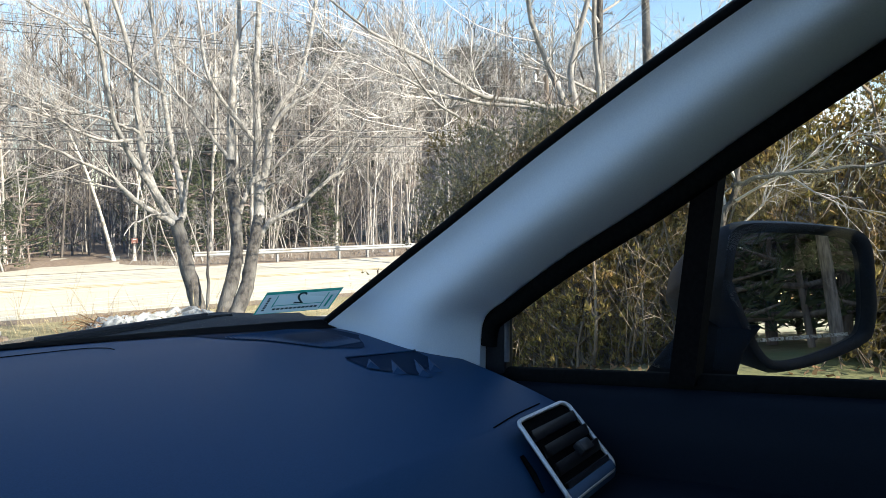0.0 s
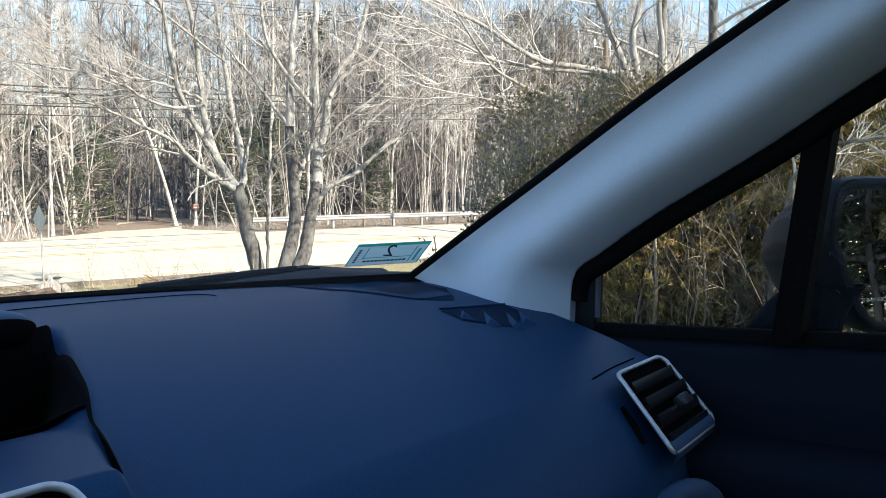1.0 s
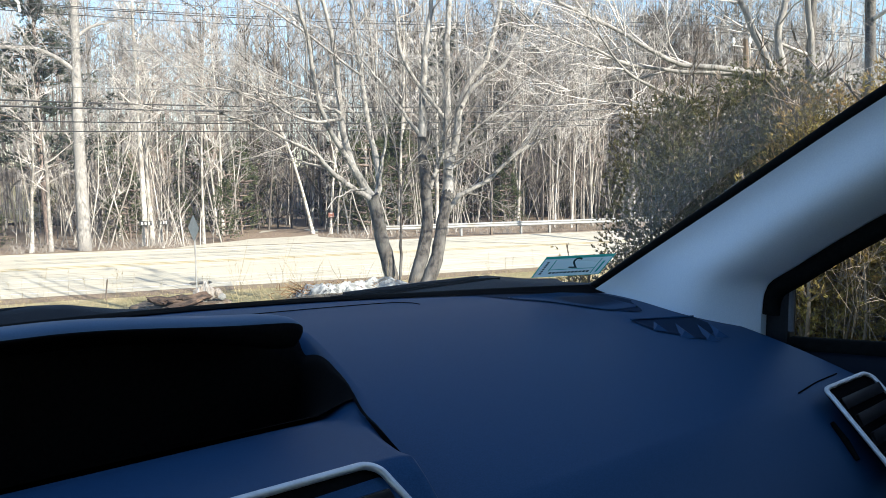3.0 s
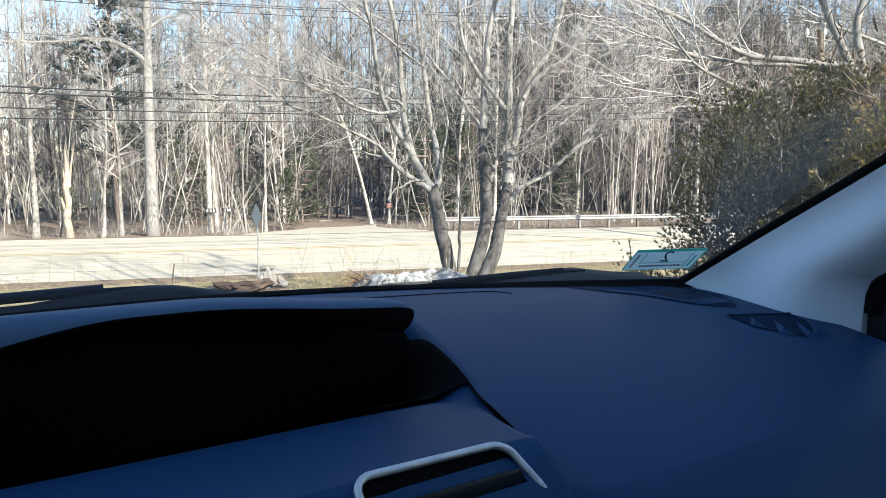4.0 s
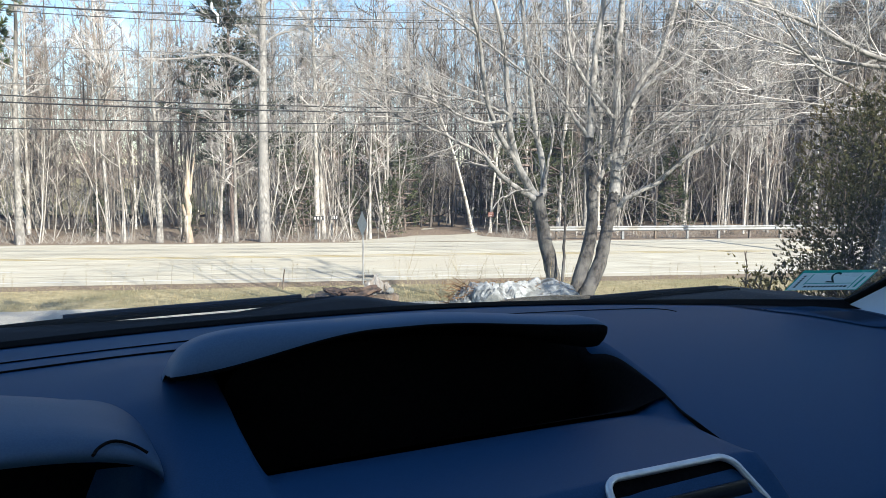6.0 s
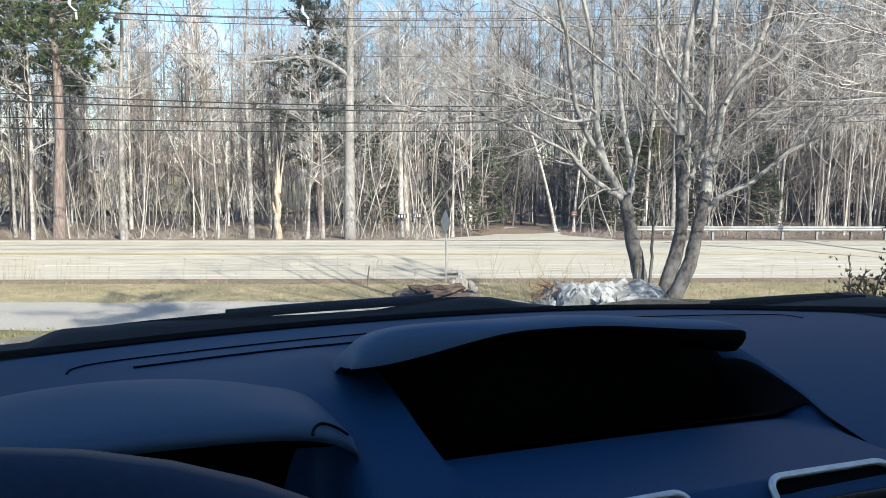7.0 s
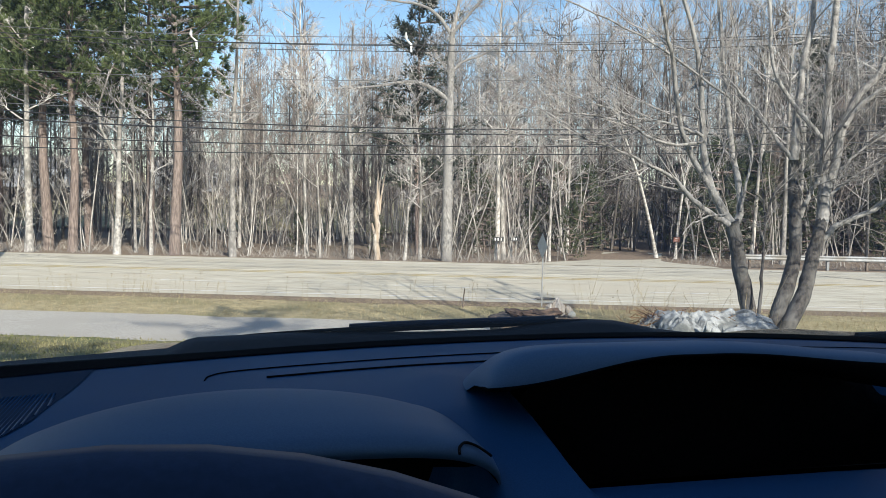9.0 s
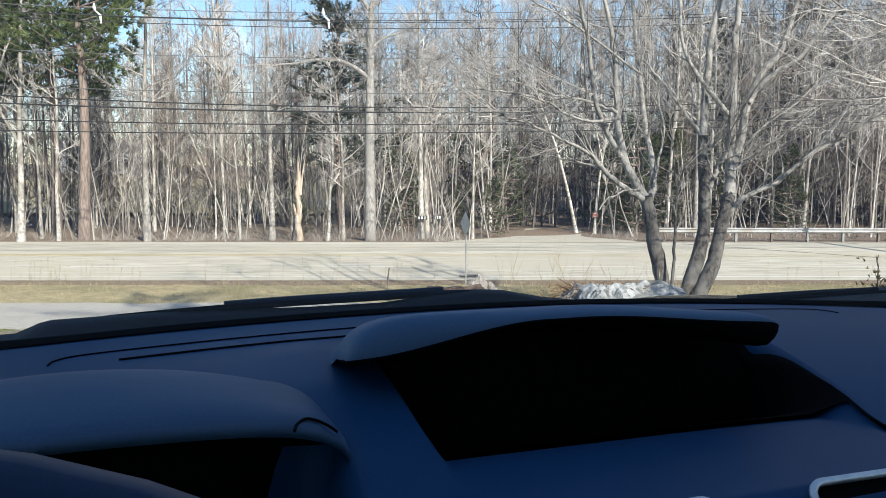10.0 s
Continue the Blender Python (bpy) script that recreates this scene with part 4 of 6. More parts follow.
oak = limbed_tree("oak_tree", "tall pale-barked leafless oak with wide crooked limbs", (
    (0.34, 0.16, ((0, 0, -0.3), (0, 0, 5), (0.05, 0, 9), (0.1, 0, 12.5))),
    (0.15, 0.03, ((0.1, 0, 12.4), (0.5, 0.2, 14.5), (1.0, 0, 17))),
    (0.14, 0.04, ((0, 0, 8.8), (-1.0, -0.2, 9.5), (-2.2, -0.3, 9.8), (-4.0, -0.4, 9.5), (-5.8, -0.5, 9.4))),
    (0.1, 0.03, ((0.1, 0, 10.4), (0.8, 0.2, 11.0), (1.7, 0.2, 11.3), (3.0, 0.1, 12.0))),
    (0.13, 0.03, ((0.1, 0, 12.3), (-0.6, 0, 13.3), (-1.6, -0.2, 13.9), (-3.5, -0.2, 14.2), (-5.0, 0, 14.5))),
    (0.1, 0.03, ((0.1, 0, 12.4), (1.2, -0.3, 13.6), (2.4, -0.3, 15), (3.4, 0, 16.5)))), 55, 9, 2.4, BARK_OAK)
ox, oy = place(40.3, -3.2)
oak.matrix_basis = pose(ox, oy, height(ox, oy), 0, 0, -16.7)
big = bare_tree(61, 13, 0.12, 0.38, 11, 2.8, 0.05, BARK, TWIG, "maple_tree", "stout leafless tree beyond the hedge")
set_tree(big, True, across(13.6, 6.5), NY * 13.6 - NX * 6.5, 0.4, 1.0)
set_tree(big, False, across(14.6, 5.6), NY * 14.6 - NX * 5.6, 2.4, 1.1)
set_tree(big, False, 3.0, 14.0, 4.0, 0.95)

# ---- cedar hedge beside the car ----


def cedar(seed, tall, wide, sprays=900, label="overgrown cedar shrub with olive and bronze foliage", leaf=None):
    rng = random.Random(seed)
    shrub = thing("cedar_shrub", label, "shrub", "cedar hedge beside the car")
    stems, leaves = Mesh(), Mesh()
    heads = []
    for k in range(9):
        a = rng.uniform(0, 6.28)
        p = Vector((0.15 * math.cos(a), 0.15 * math.sin(a), -0.2))
        top = Vector((wide * 0.55 * math.cos(a) * rng.random(), wide * 0.55 * math.sin(a) * rng.random(), tall * rng.uniform(0.65, 1.0)))
        q = curve_through([p, p.lerp(top, 0.4) + jitter(rng, 0.2), top], 8)
        stems.tube(q, [0.02 * (1 - 0.1 * i) for i in range(8)], 5, cap=False)
        heads.append(q)
        for j in range(8):
            i = rng.randint(2, 7)
            branch(stems, rng, q[i], Vector((rng.uniform(-1, 1), rng.uniform(-1, 1), 0.5)).normalized(), wide * rng.uniform(0.25, 0.5), 0.012, 1, 0.1, 4)
    for k in range(sprays):
        q = rng.choice(heads)
        i = rng.uniform(1.2, 7)
        c = q[int(i)].lerp(q[min(7, int(i) + 1)], i % 1)
        a = rng.uniform(0, 6.28)
        out = Vector((math.cos(a), math.sin(a), rng.uniform(-0.1, 0.5)))
        reach = wide * (0.62 - 0.38 * (c.z / tall) ** 2) * rng.random() ** 0.6
        c = c + out * reach
        if c.z < 0.1:
            continue
        for j in range(rng.randint(4, 6)):
            tuft(leaves, rng, c + jitter(rng, 0.11), (out * 0.6 + UP * 0.6).normalized(), rng.uniform(0.03, 0.062), 6, 0.4)
    part("stem_wood", stems, HEDGE_WOOD, shrub)
    part("foliage", leaves, leaf or CEDAR, shrub)
    return shrub


c1, c2, c3 = cedar(71, 3.6, 1.5, 2300), cedar(72, 3.3, 1.4, 2500, "dense dark green cedar shrub", CEDAR_DARK), cedar(73, 3.2, 1.3, 2100, "thin cedar shrub with gaps in its bronze foliage")
seen = set()
rng = random.Random(7)
for base, x, y, size in ((c2, 7.5, 5.05, 0.9), (c2, 8.3, 4.3, 0.95), (c2, 9.4, 5.0, 1.0), (c3, 7.5, 3.3, 0.8), (c3, 7.6, 2.4, 0.85), (c3, 7.2, 1.5, 0.8), (c1, 7.8, 0.4, 0.85), (c3, 7.4, -0.7, 0.9)):
    m = pose(x, y, height(x, y), 0, 0, rng.uniform(0, 360)) @ Matrix.Diagonal((size, size, size, 1))
    if base in seen:
        k = base.scale[0]
        copy_thing(base, m @ Matrix.Diagonal((1 / k, 1 / k, 1 / k, 1)))
    else:
        base.matrix_basis = m
        seen.add(base)
low = cedar(74, 1.25, 0.5, 260, "low leafy shrub at the end of the hedge")
low.matrix_basis = pose(6.75, 5.95, height(6.75, 5.95), 0, 0, 20)
for x, y, size in ((6.5, 3.3, 1.1), (6.35, 2.5, 0.9), (6.6, 4.1, 1.0), (6.5, 1.2, 1.1), (6.3, 2.9, 1.25), (6.6, 0.7, 1.3), (6.7, 3.7, 1.3), (6.9, 2.7, 1.5), (7.1, 1.9, 1.7), (7.0, 1.0, 1.7), (7.3, 3.2, 1.9), (6.9, 0.1, 1.5)):
    copy_thing(low, pose(x, y, height(x, y), 0, 0, 60 * x) @ Matrix.Diagonal((size, size, size, 1)))

tangle = Mesh()
tangle.least = 0.0025
for i in range(620):
    x, y = rng.uniform(5.9, 8.7), rng.uniform(-1.5, 4.3)
    p = Vector((x, y, height(x, y) - 0.05))
    branch(tangle, rng, p, Vector((rng.uniform(-0.6, 0.6), rng.uniform(-0.6, 0.6), 1)).normalized(), rng.uniform(0.4, 1.5), 0.005, 2, -0.02, 4, 0.8, 0.22)
for i in range(70):
    x, y = rng.uniform(8.0, 11.5), rng.uniform(-2.5, 3.0)
    p = Vector((x, y, height(x, y) - 0.05))
    branch(tangle, rng, p, Vector((rng.uniform(-0.3, 0.3), rng.uniform(-0.3, 0.3), 1)).normalized(), rng.uniform(1.8, 4.2), 0.014, 2, 0.02, 5, 0.7, 0.15)
tagged(part("hedge_twigs", tangle, HEDGE_WOOD), "tangle of dry bare twigs under the hedge", "twigs", "", "stuff")
leaves = Mesh()
for i in range(3000):
    x, y = rng.uniform(4.9, 9.0), rng.uniform(-3, 7)
    if x < 5.6 and rng.random() < 0.7:
        continue
    p = Vector((x, y, height(x, y) + rng.uniform(0.01, 0.05)))
    a, b = jitter(rng, 0.035), jitter(rng, 0.025)
    leaves.face(p - a, p + b, p + a, p - b)
tagged(part("fallen_leaves", leaves, LEAF, smooth=False), "dry brown fallen leaves under the hedge", "leaves", "", "stuff")

leaning = limbed_tree("young_tree", "thin pale leaning tree in front of the hedge", (
    (0.034, 0.022, ((6.0, 1.9, -0.4), (6.05, 1.74, 0.99), (6.07, 1.64, 1.3), (6.09, 1.59, 1.7), (6.3, 1.2, 2.9))),
    (0.02, 0.009, ((6.07, 1.66, 1.35), (5.88, 1.3, 1.42), (5.9, 0.83, 1.46), (6.0, 0.4, 1.52), (6.1, -0.4, 1.7)))), 56, 5, 0.8, BARK)

p4 = pine(24, 20, 0.17, 0.26, 18, 4.8, 30, size=0.5, per=10, taper=0.5, label="tall shading pine behind the parked car")
p5 = pine(25, 20, 0.17, 0.26, 18, 4.6, 110, size=0.17, per=11, taper=0.5, bough=0.022, label="tall shading pine behind the parked car")
first = True

# trees behind the parked car, placed to shade lawn and dash; mirror shows them
set_tree(p5, True, across(5.4, -9.6), NY * 5.4 - NX * -9.6, 1.0, 0.9)
set_tree(p5, False, across(0.2, -9.3), NY * 0.2 - NX * -9.3, 3.0, 0.7)
for x, y, size in ((4.4, -18.5, 0.85), (5.4, -21.5, 0.9), (3.6, -22.5, 0.9), (-0.8, -13.5, 0.74), (-4.0, -11.5, 0.62), (-2.5, -19.0, 1.0)):
    set_tree(p4, first, across(x, y), NY * x - NX * y, rng.uniform(0, 6), size)
    first = False
for x, y in ((7.0, -24.0), (11.5, -21.0), (3.0, -27.0), (14.0, -14.0)):
    set_tree(big, False, across(x, y), NY * x - NX * y, rng.uniform(0, 6), 0.9)
for k in range(24):
    x, y = -1.5 + 0.63 * k, -19.5 - 5.0 * (k % 3) + rng.uniform(-1.0, 1.0)
    set_tree(hem, False, across(x, y), NY * x - NX * y, rng.uniform(0, 6), rng.uniform(1.5, 2.1), rng.uniform(1.7, 2.2))
for k in range(22):
    x, y = -6 + 1.8 * k, -33 + rng.uniform(-2, 2)
    set_tree(hem, False, across(x, y), NY * x - NX * y, rng.uniform(0, 6), rng.uniform(1.7, 2.2), rng.uniform(1.9, 2.4))
snow = Mesh()
rows = []
for i in range(7):
    a = i / 6
    rows.append([(2.6 + 5.5 * b + 0.5 * noise.noise(Vector((a * 3, b * 3, 0))), -12.2 - 1.3 * a + 0.3 * noise.noise(Vector((b * 4, a * 2, 4))), 0.03 + 0.15 * math.sin(a * math.pi) * math.sin(b * math.pi)) for b in [k / 10 for k in range(11)]])
snow.grid(rows)
tagged(part("snow_patch", snow, SNOW), "melting patch of old snow on the grass", "snow")

# ---- stones, stump and weeds on the lawn ----


def boulder(name, at, size, seed, label, turn=0.0):
    """A rock broken along flat planes, with thin cracks and a worn, pitted skin."""
    bm = bmesh.new()
    bmesh.ops.create_icosphere(bm, subdivisions=5, radius=1)
    rng = random.Random(seed)
    cuts = [(Vector((rng.uniform(-1, 1), rng.uniform(-1, 1), rng.uniform(-0.1, 1.2))).normalized(), rng.uniform(0.5, 0.8)) for k in range(11)]
    for v in bm.verts:
        p = v.co.copy()
        for n, d in cuts:
            over = p.dot(n) - d
            if over > 0:
                p = p - n * over * 0.94
        if p.z > 0.55:
            p.z = 0.55 + (p.z - 0.55) * 0.5
        f = 1 + 0.07 * noise.noise(p * 1.5 + Vector((seed, 0, 0))) + 0.06 * noise.noise(p * 4 + Vector((0, seed, 0))) + 0.03 * noise.noise(p * 11)
        crack = abs(noise.noise(p * 1.3 + Vector((seed, 3, seed))))
        fine = abs(noise.noise(p * 3.1 + Vector((seed, 9, 0))))
        v.co = p * (f - 0.13 * max(0.0, 1 - crack * 12) - 0.05 * max(0.0, 1 - fine * 10))
    bmesh.ops.scale(bm, vec=Vector(size), verts=bm.verts)
    ob = part(name, bm, GRANITE, smooth=False)
    ob.matrix_basis = pose(*at, 0, 0, turn)
    return tagged(ob, label, "boulder", "boulders on the lawn")


boulder("boulder", (6.3, 9.28, -1.12), (1.08, 0.85, 1.22), 3.0, "large pale granite boulder with a sloping cracked face", -27)
boulder("boulder", (5.3, 9.85, -1.06), (0.84, 0.7, 1.22), 8.0, "cracked pale granite boulder beside a larger one", -27)
boulder("boulder", (5.6, 9.12, -1.17), (0.46, 0.36, 1.1), 5.0, "small angular granite boulder", 40)
boulder("boulder", (5.72, 9.6, -1.02), (0.72, 0.55, 1.14), 21.0, "broken granite boulder wedged in the row", -20)
boulder("boulder", (4.66, 9.98, -1.4), (0.2, 0.2, 1.0), 9.0, "small grey stone at the end of the boulder row", 10)
moss = Mesh()
for i in range(1100):
    t = rng.random()
    x, y = 4.9 + 1.6 * t + rng.uniform(-0.2, 0.2), 10.05 - 0.75 * t + rng.uniform(-0.15, 0.3)
    p = Vector((x, y, -0.5 + rng.uniform(-0.3, 0.14) * (1 - 0.5 * t)))
    branch(moss, rng, p, Vector((rng.uniform(-1, 1), rng.uniform(-1, 1), rng.uniform(-0.1, 0.7))).normalized(), rng.uniform(0.08, 0.3), 0.004, 0, -0.03)
tagged(part("dead_vines", moss, LEAF, smooth=False), "brown dead vines and leaves between the boulders", "vines", "", "stuff")

stump = thing("tree_stump", "wide weathered tree stump with a rotten top", "stump")
mb = Mesh()
sx, sy, sr = 3.88, 11.8, 0.72
rows = []
for zi, z in enumerate((-2.2, -1.6, -1.2, -0.95, -0.72, -0.7)):
    rows.append([(sx + (sr * (1 + 0.16 * noise.noise(Vector((math.cos(a) * 2, math.sin(a) * 2, z))) + 0.035 * math.sin(a * 23) + 0.05 * abs(noise.noise(Vector((math.cos(a) * 9, math.sin(a) * 9, z * 0.6))))) + (0.15 if zi == 0 else 0)) * (0.9 if zi == 5 else 1) * math.cos(a),
                  sy + (sr * (1 + 0.16 * noise.noise(Vector((math.cos(a) * 2, math.sin(a) * 2, z))) + 0.035 * math.sin(a * 23) + 0.05 * abs(noise.noise(Vector((math.cos(a) * 9, math.sin(a) * 9, z * 0.6)))))) * (0.9 if zi == 5 else 1) * math.sin(a),
                  z + 0.05 * noise.noise(Vector((math.cos(a) * 4, math.sin(a) * 4, 2)))) for a in [2 * math.pi * k / 72 for k in range(72)]])
mb.grid(rows, close=True)
mb.face(*rows[-1])
part("trunk", mb, WOOD_OLD, stump)
bare = Mesh()
rows = []
for zi in range(7):
    z = -1.45 + 0.66 * zi / 6
    row = []
    for k in range(15):
        a = radians(-140 + 82 * k / 14 + 6 * math.sin(zi * 1.7))
        r = sr * (1 + 0.16 * noise.noise(Vector((math.cos(a) * 2, math.sin(a) * 2, z))) + 0.035 + 0.03 * abs(noise.noise(Vector((a * 7, z * 3, 4))))) + 0.012 - 0.03 * (k in (0, 14))
        row.append((sx + r * math.cos(a), sy + r * math.sin(a), z))
    rows.append(row)
bare.grid(rows)
part("bare_wood", bare, WOOD_BARE, stump, "stripped tan wood where the bark is gone")


def splinter(at, size, turn, seed, mat, label):
    """An irregular lump of rotten wood."""
    bm = bmesh.new()
    bmesh.ops.create_icosphere(bm, subdivisions=3, radius=1)
    for v in bm.verts:
        p = v.co
        f = 1 + 0.35 * noise.noise(p * 1.6 + Vector((seed, 0, 0))) + 0.22 * noise.noise(Vector((p.x * 2, p.y * 6, p.z * 6)) + Vector((0, seed, 0)))
        v.co = Vector((p.x * size[0], p.y * size[1], p.z * size[2])) * f
    bmesh.ops.transform(bm, matrix=pose(*at, *turn), verts=bm.verts)
    part("bark_slab", bm, mat, stump, label, smooth=False)


for k in range(11):
    splinter((sx - 0.5 + 0.09 * k + rng.uniform(-0.1, 0.1), sy + rng.uniform(-0.5, 0.15), -0.67 + rng.uniform(0.0, 0.09)), (rng.uniform(0.16, 0.36), rng.uniform(0.07, 0.13), rng.uniform(0.035, 0.06)),
             (rng.uniform(-14, 14), rng.uniform(-16, 16), rng.uniform(-50, 40)), k * 3.1, WOOD_ROT, "loose slab of rotten bark")
for dx, h, lean in ((0.26, 0.17, 12), (0.36, 0.13, -18), (0.16, 0.11, 30), (0.5, 0.07, 50)):
    splinter((sx + dx, sy - 0.25, -0.6 + h * 0.4), (0.075, 0.06, h), (0, lean, 20 * dx), 20 + dx * 9, WOOD_GREY, "pale splintered wood on the stump")
boulder("stone", (4.15, 11.6, -0.58), (0.1, 0.09, 0.15), 2.0, "small pale stone on the stump", 0)
boulder("stone", (4.42, 11.5, -0.62), (0.07, 0.06, 0.07), 6.0, "small pale stone on the stump", 0)

grass, straw = Mesh(), Mesh()
for i in range(64000):
    if i < 26000:
        s, u = 9.5 + 8.6 * rng.random(), rng.uniform(-17, 8)
        tall = rng.uniform(0.03, 0.09)
    else:
        s, u = rng.uniform(22.8, 28.3), rng.uniform(-32, 30)
        tall = rng.uniform(0.03, 0.1)
    x, y = place(s, u)
    z = height(x, y)
    a = rng.uniform(0, 6.28)
    w = Vector((math.cos(a), math.sin(a), 0)) * (rng.uniform(0.01, 0.022) if i < 26000 else rng.uniform(0.006, 0.012))
    tip = Vector((x + rng.uniform(-0.06, 0.06), y + rng.uniform(-0.06, 0.06), z + tall))
    (grass if i < 26000 else straw).face(Vector((x, y, z)) - w, Vector((x, y, z)) + w, tip)
tagged(part("grass", grass, BLADE, smooth=False), "short winter grass, part green and part straw", "grass", "", "stuff")

tagged(part("dry_grass", straw, STRAW, smooth=False), "straw-coloured dry grass beside the road", "grass", "", "stuff")

weeds = Mesh()
weeds.least = 0.003
for i in range(190):
    if i < 110:
        s, u = rng.uniform(27.2, 28.4), rng.choice((rng.gauss(-15, 3), rng.gauss(-1, 6), rng.uniform(-28, 26)))
    else:
        x, y = rng.uniform(4.2, 7.4), rng.uniform(10.0, 11.4)
        s, u = across(x, y), NY * x - NX * y
    x, y = place(s, u)
    p = Vector((x, y, height(x, y) - 0.02))
    tall = rng.uniform(0.4, 1.1) if i < 110 else rng.uniform(0.8, 1.6)
    pts = branch(weeds, rng, p, Vector((rng.uniform(-0.2, 0.2), rng.uniform(-0.2, 0.2), 1)).normalized(), tall, 0.005, 1, 0.05, 5, 0.6, 0.1)
    if i < 110:
        tuft(weeds, rng, pts[-1], UP, 0.07, 4, 0.25)
tagged(part("dry_weeds", weeds, STRAW), "dry brown weed stalks on the verge", "weeds", "", "stuff")

# ---- roadside furniture ----
kx, ky = place(26.85, -1.6)
stake = thing("marker_stake", "short leaning wooden stake in the roadside grass", "stake", at=(kx, ky, height(kx, ky)))
mb = Mesh()
mb.tube([(0, 0, -0.15), (0.02, 0, 0.35), (0.07, 0, 0.72)], [0.028, 0.026, 0.02], 6)
part("post", mb, WOOD_OLD, stake)
px, py = place(27.4, -21.6)
pole = thing("utility_pole", "tall brown wooden utility pole beside the road", "utility pole", at=(px, py, height(px, py)))
PZ = 10.62
mb = Mesh()
mb.tube([(0, 0, -0.3), (-0.1, 0.12, 4), (-0.24, 0.25, 8), (-0.35, 0.35, PZ)], [0.19, 0.17, 0.15, 0.125], 12)
part("post", mb, POLE, pole)
along = Vector((NY, -NX, 0))
for k, (o, z) in enumerate(((-0.75, PZ - 0.15), (0.25, PZ - 0.1), (0.95, PZ - 0.35))):
    mb = Mesh()
    c = along * o + Vector((-0.34, 0.34, z))
    mb.tube([c + UP * h for h in (-0.22, -0.12, -0.1, 0.0, 0.02, 0.12, 0.14, 0.2)], [0.03, 0.03, 0.09, 0.09, 0.05, 0.09, 0.05, 0.03], 10)
    part("insulator", mb, CERAMIC, pole, "white ceramic insulator")
mb = Mesh()
mb.tube([along * -0.8 + Vector((-0.34, 0.34, PZ - 0.32)), along * 1.0 + Vector((-0.34, 0.34, PZ - 0.5))], 0.035, 6)
part("bracket", mb, STEEL, pole)
mb = Mesh()
mb.box(along * 1.15 + Vector((0, 0, PZ - 2.95)), (0.42, 0.12, 0.14), Euler((0, 0, -0.29)).to_matrix())
part("junction_box", mb, CERAMIC, pole, "small white junction box", smooth=False, bevel=0.015)

P2U = 27.5
# cables: height at the pole, fall and sag along the span, offset, thickness
CABLES = ((7.98, -2.75, 3.6, 0.0, 0.013, 1), (7.79, -2.76, 3.6, 0.35, 0.014, 0), (7.70, -2.95, 3.6, -0.2, 0.016, 0), (7.58, -3.05, 3.6, 0.1, 0.014, 0), (6.31, -2.6, 3.4, 0, 0.013, 1),
          (4.96, -2.27, 2.9, 0, 0.014, 1), (4.70, -3.0, 3.3, 0.1, 0.024, 0), (4.33, -2.3, 2.6, 0, 0.03, 0), (3.64, -1.55, 2.1, 0, 0.022, 0), (3.20, -1.2, 1.95, 0, 0.02, 0))
for k, (zp, fall, sag, off, r, bare) in enumerate(CABLES):
    line = thing("power_cable", "thin overhead cable strung along the road", "cable", "overhead cables")
    mb = Mesh()
    for side, span in ((1, 46.0), (-1, 44.0)):
        pts = []
        for i in range(25):
            t = i / 24
            u = -21.8 + side * span * t
            x, y = place(27.9 + off, u)
            pts.append((x, y, zp + (fall if side > 0 else -sag) * t + sag * t * t))
        mb.tube(pts, r, 5, cap=False)
        if side > 0:
            mb.tube([pts[-1], (*place(27.9 + off, 70), pts[-1][2] + 0.3)], r, 5, cap=False)
    part("wire", mb, CABLE_BARE if bare else CABLE, line)
    if k == 0:
        for u in (-12.4, -4.0, 5.0):
            x, y = place(27.9, u)
            mb = Mesh()
            t = (u + 21.8) / 46
            z = zp + fall * t + sag * t * t
            mb.tube([(x, y, z + 0.18), (x, y, z), (x + 0.03, y, z - 0.1), (x + 0.2, y, z - 0.25), (x + 0.22, y, z - 0.55)], [0.03, 0.07, 0.025, 0.05, 0.04], 6)
            part("spacer", mb, CERAMIC, line, "white cable spacer")
qx, qy = place(27.9, P2U)
pole2 = copy_thing(pole, pose(qx, qy, height(qx, qy)))

sx, sy = place(27.6, 1.35)
sign = thing("road_sign", "diamond road sign on a thin post, grey unpainted back showing", "sign", at=(sx, sy, height(sx, sy)))
mb = Mesh()
mb.box((0, 0, 1.15), (0.05, 0.03, 2.5))
part("post", mb, STEEL, sign, smooth=False)
mb = Mesh()
turn = Euler((0, 0, radians(-87))).to_matrix()
mb.face(*[turn @ Vector(p) for p in ((0, -0.02, 1.85), (0.48, -0.02, 2.32), (0, -0.02, 2.8), (-0.48, -0.02, 2.32))])
mb.face(*[turn @ Vector(p) for p in ((0, -0.035, 1.85), (-0.48, -0.035, 2.32), (0, -0.035, 2.8), (0.48, -0.035, 2.32))])
part("panel", mb, SIGN_BACK, sign, smooth=False)

for k, (s, u, z, w) in enumerate(((41.9, -0.35, 1.22, 0.62), (41.9, 0.55, 1.25, 0.5))):
    x, y = place(s, u)
    board = thing("number_board", "small black board with white bars on a tree", "sign", "boards on the tree", at=(x, y, height(x, y) + z))
    turn = Euler((0, 0, -0.29)).to_matrix()
    mb = Mesh()
    mb.box((0, 0, 0), (w, 0.03, 0.24), turn)
    part("panel", mb, SIGN_BLACK, board, smooth=False)
    for i in range(3):
        mb = Mesh()
        mb.box(turn @ Vector((w * (i - 1) * 0.26, -0.02, 0)), (w * 0.13, 0.012, 0.15), turn)
        part("bar", mb, SIGN_WHITE, board, smooth=False)
    mb = Mesh()
    mb.box(turn @ Vector((0, 0.06, -0.6)), (0.05, 0.05, 1.3), turn)
    part("post", mb, WOOD_OLD, board, smooth=False)
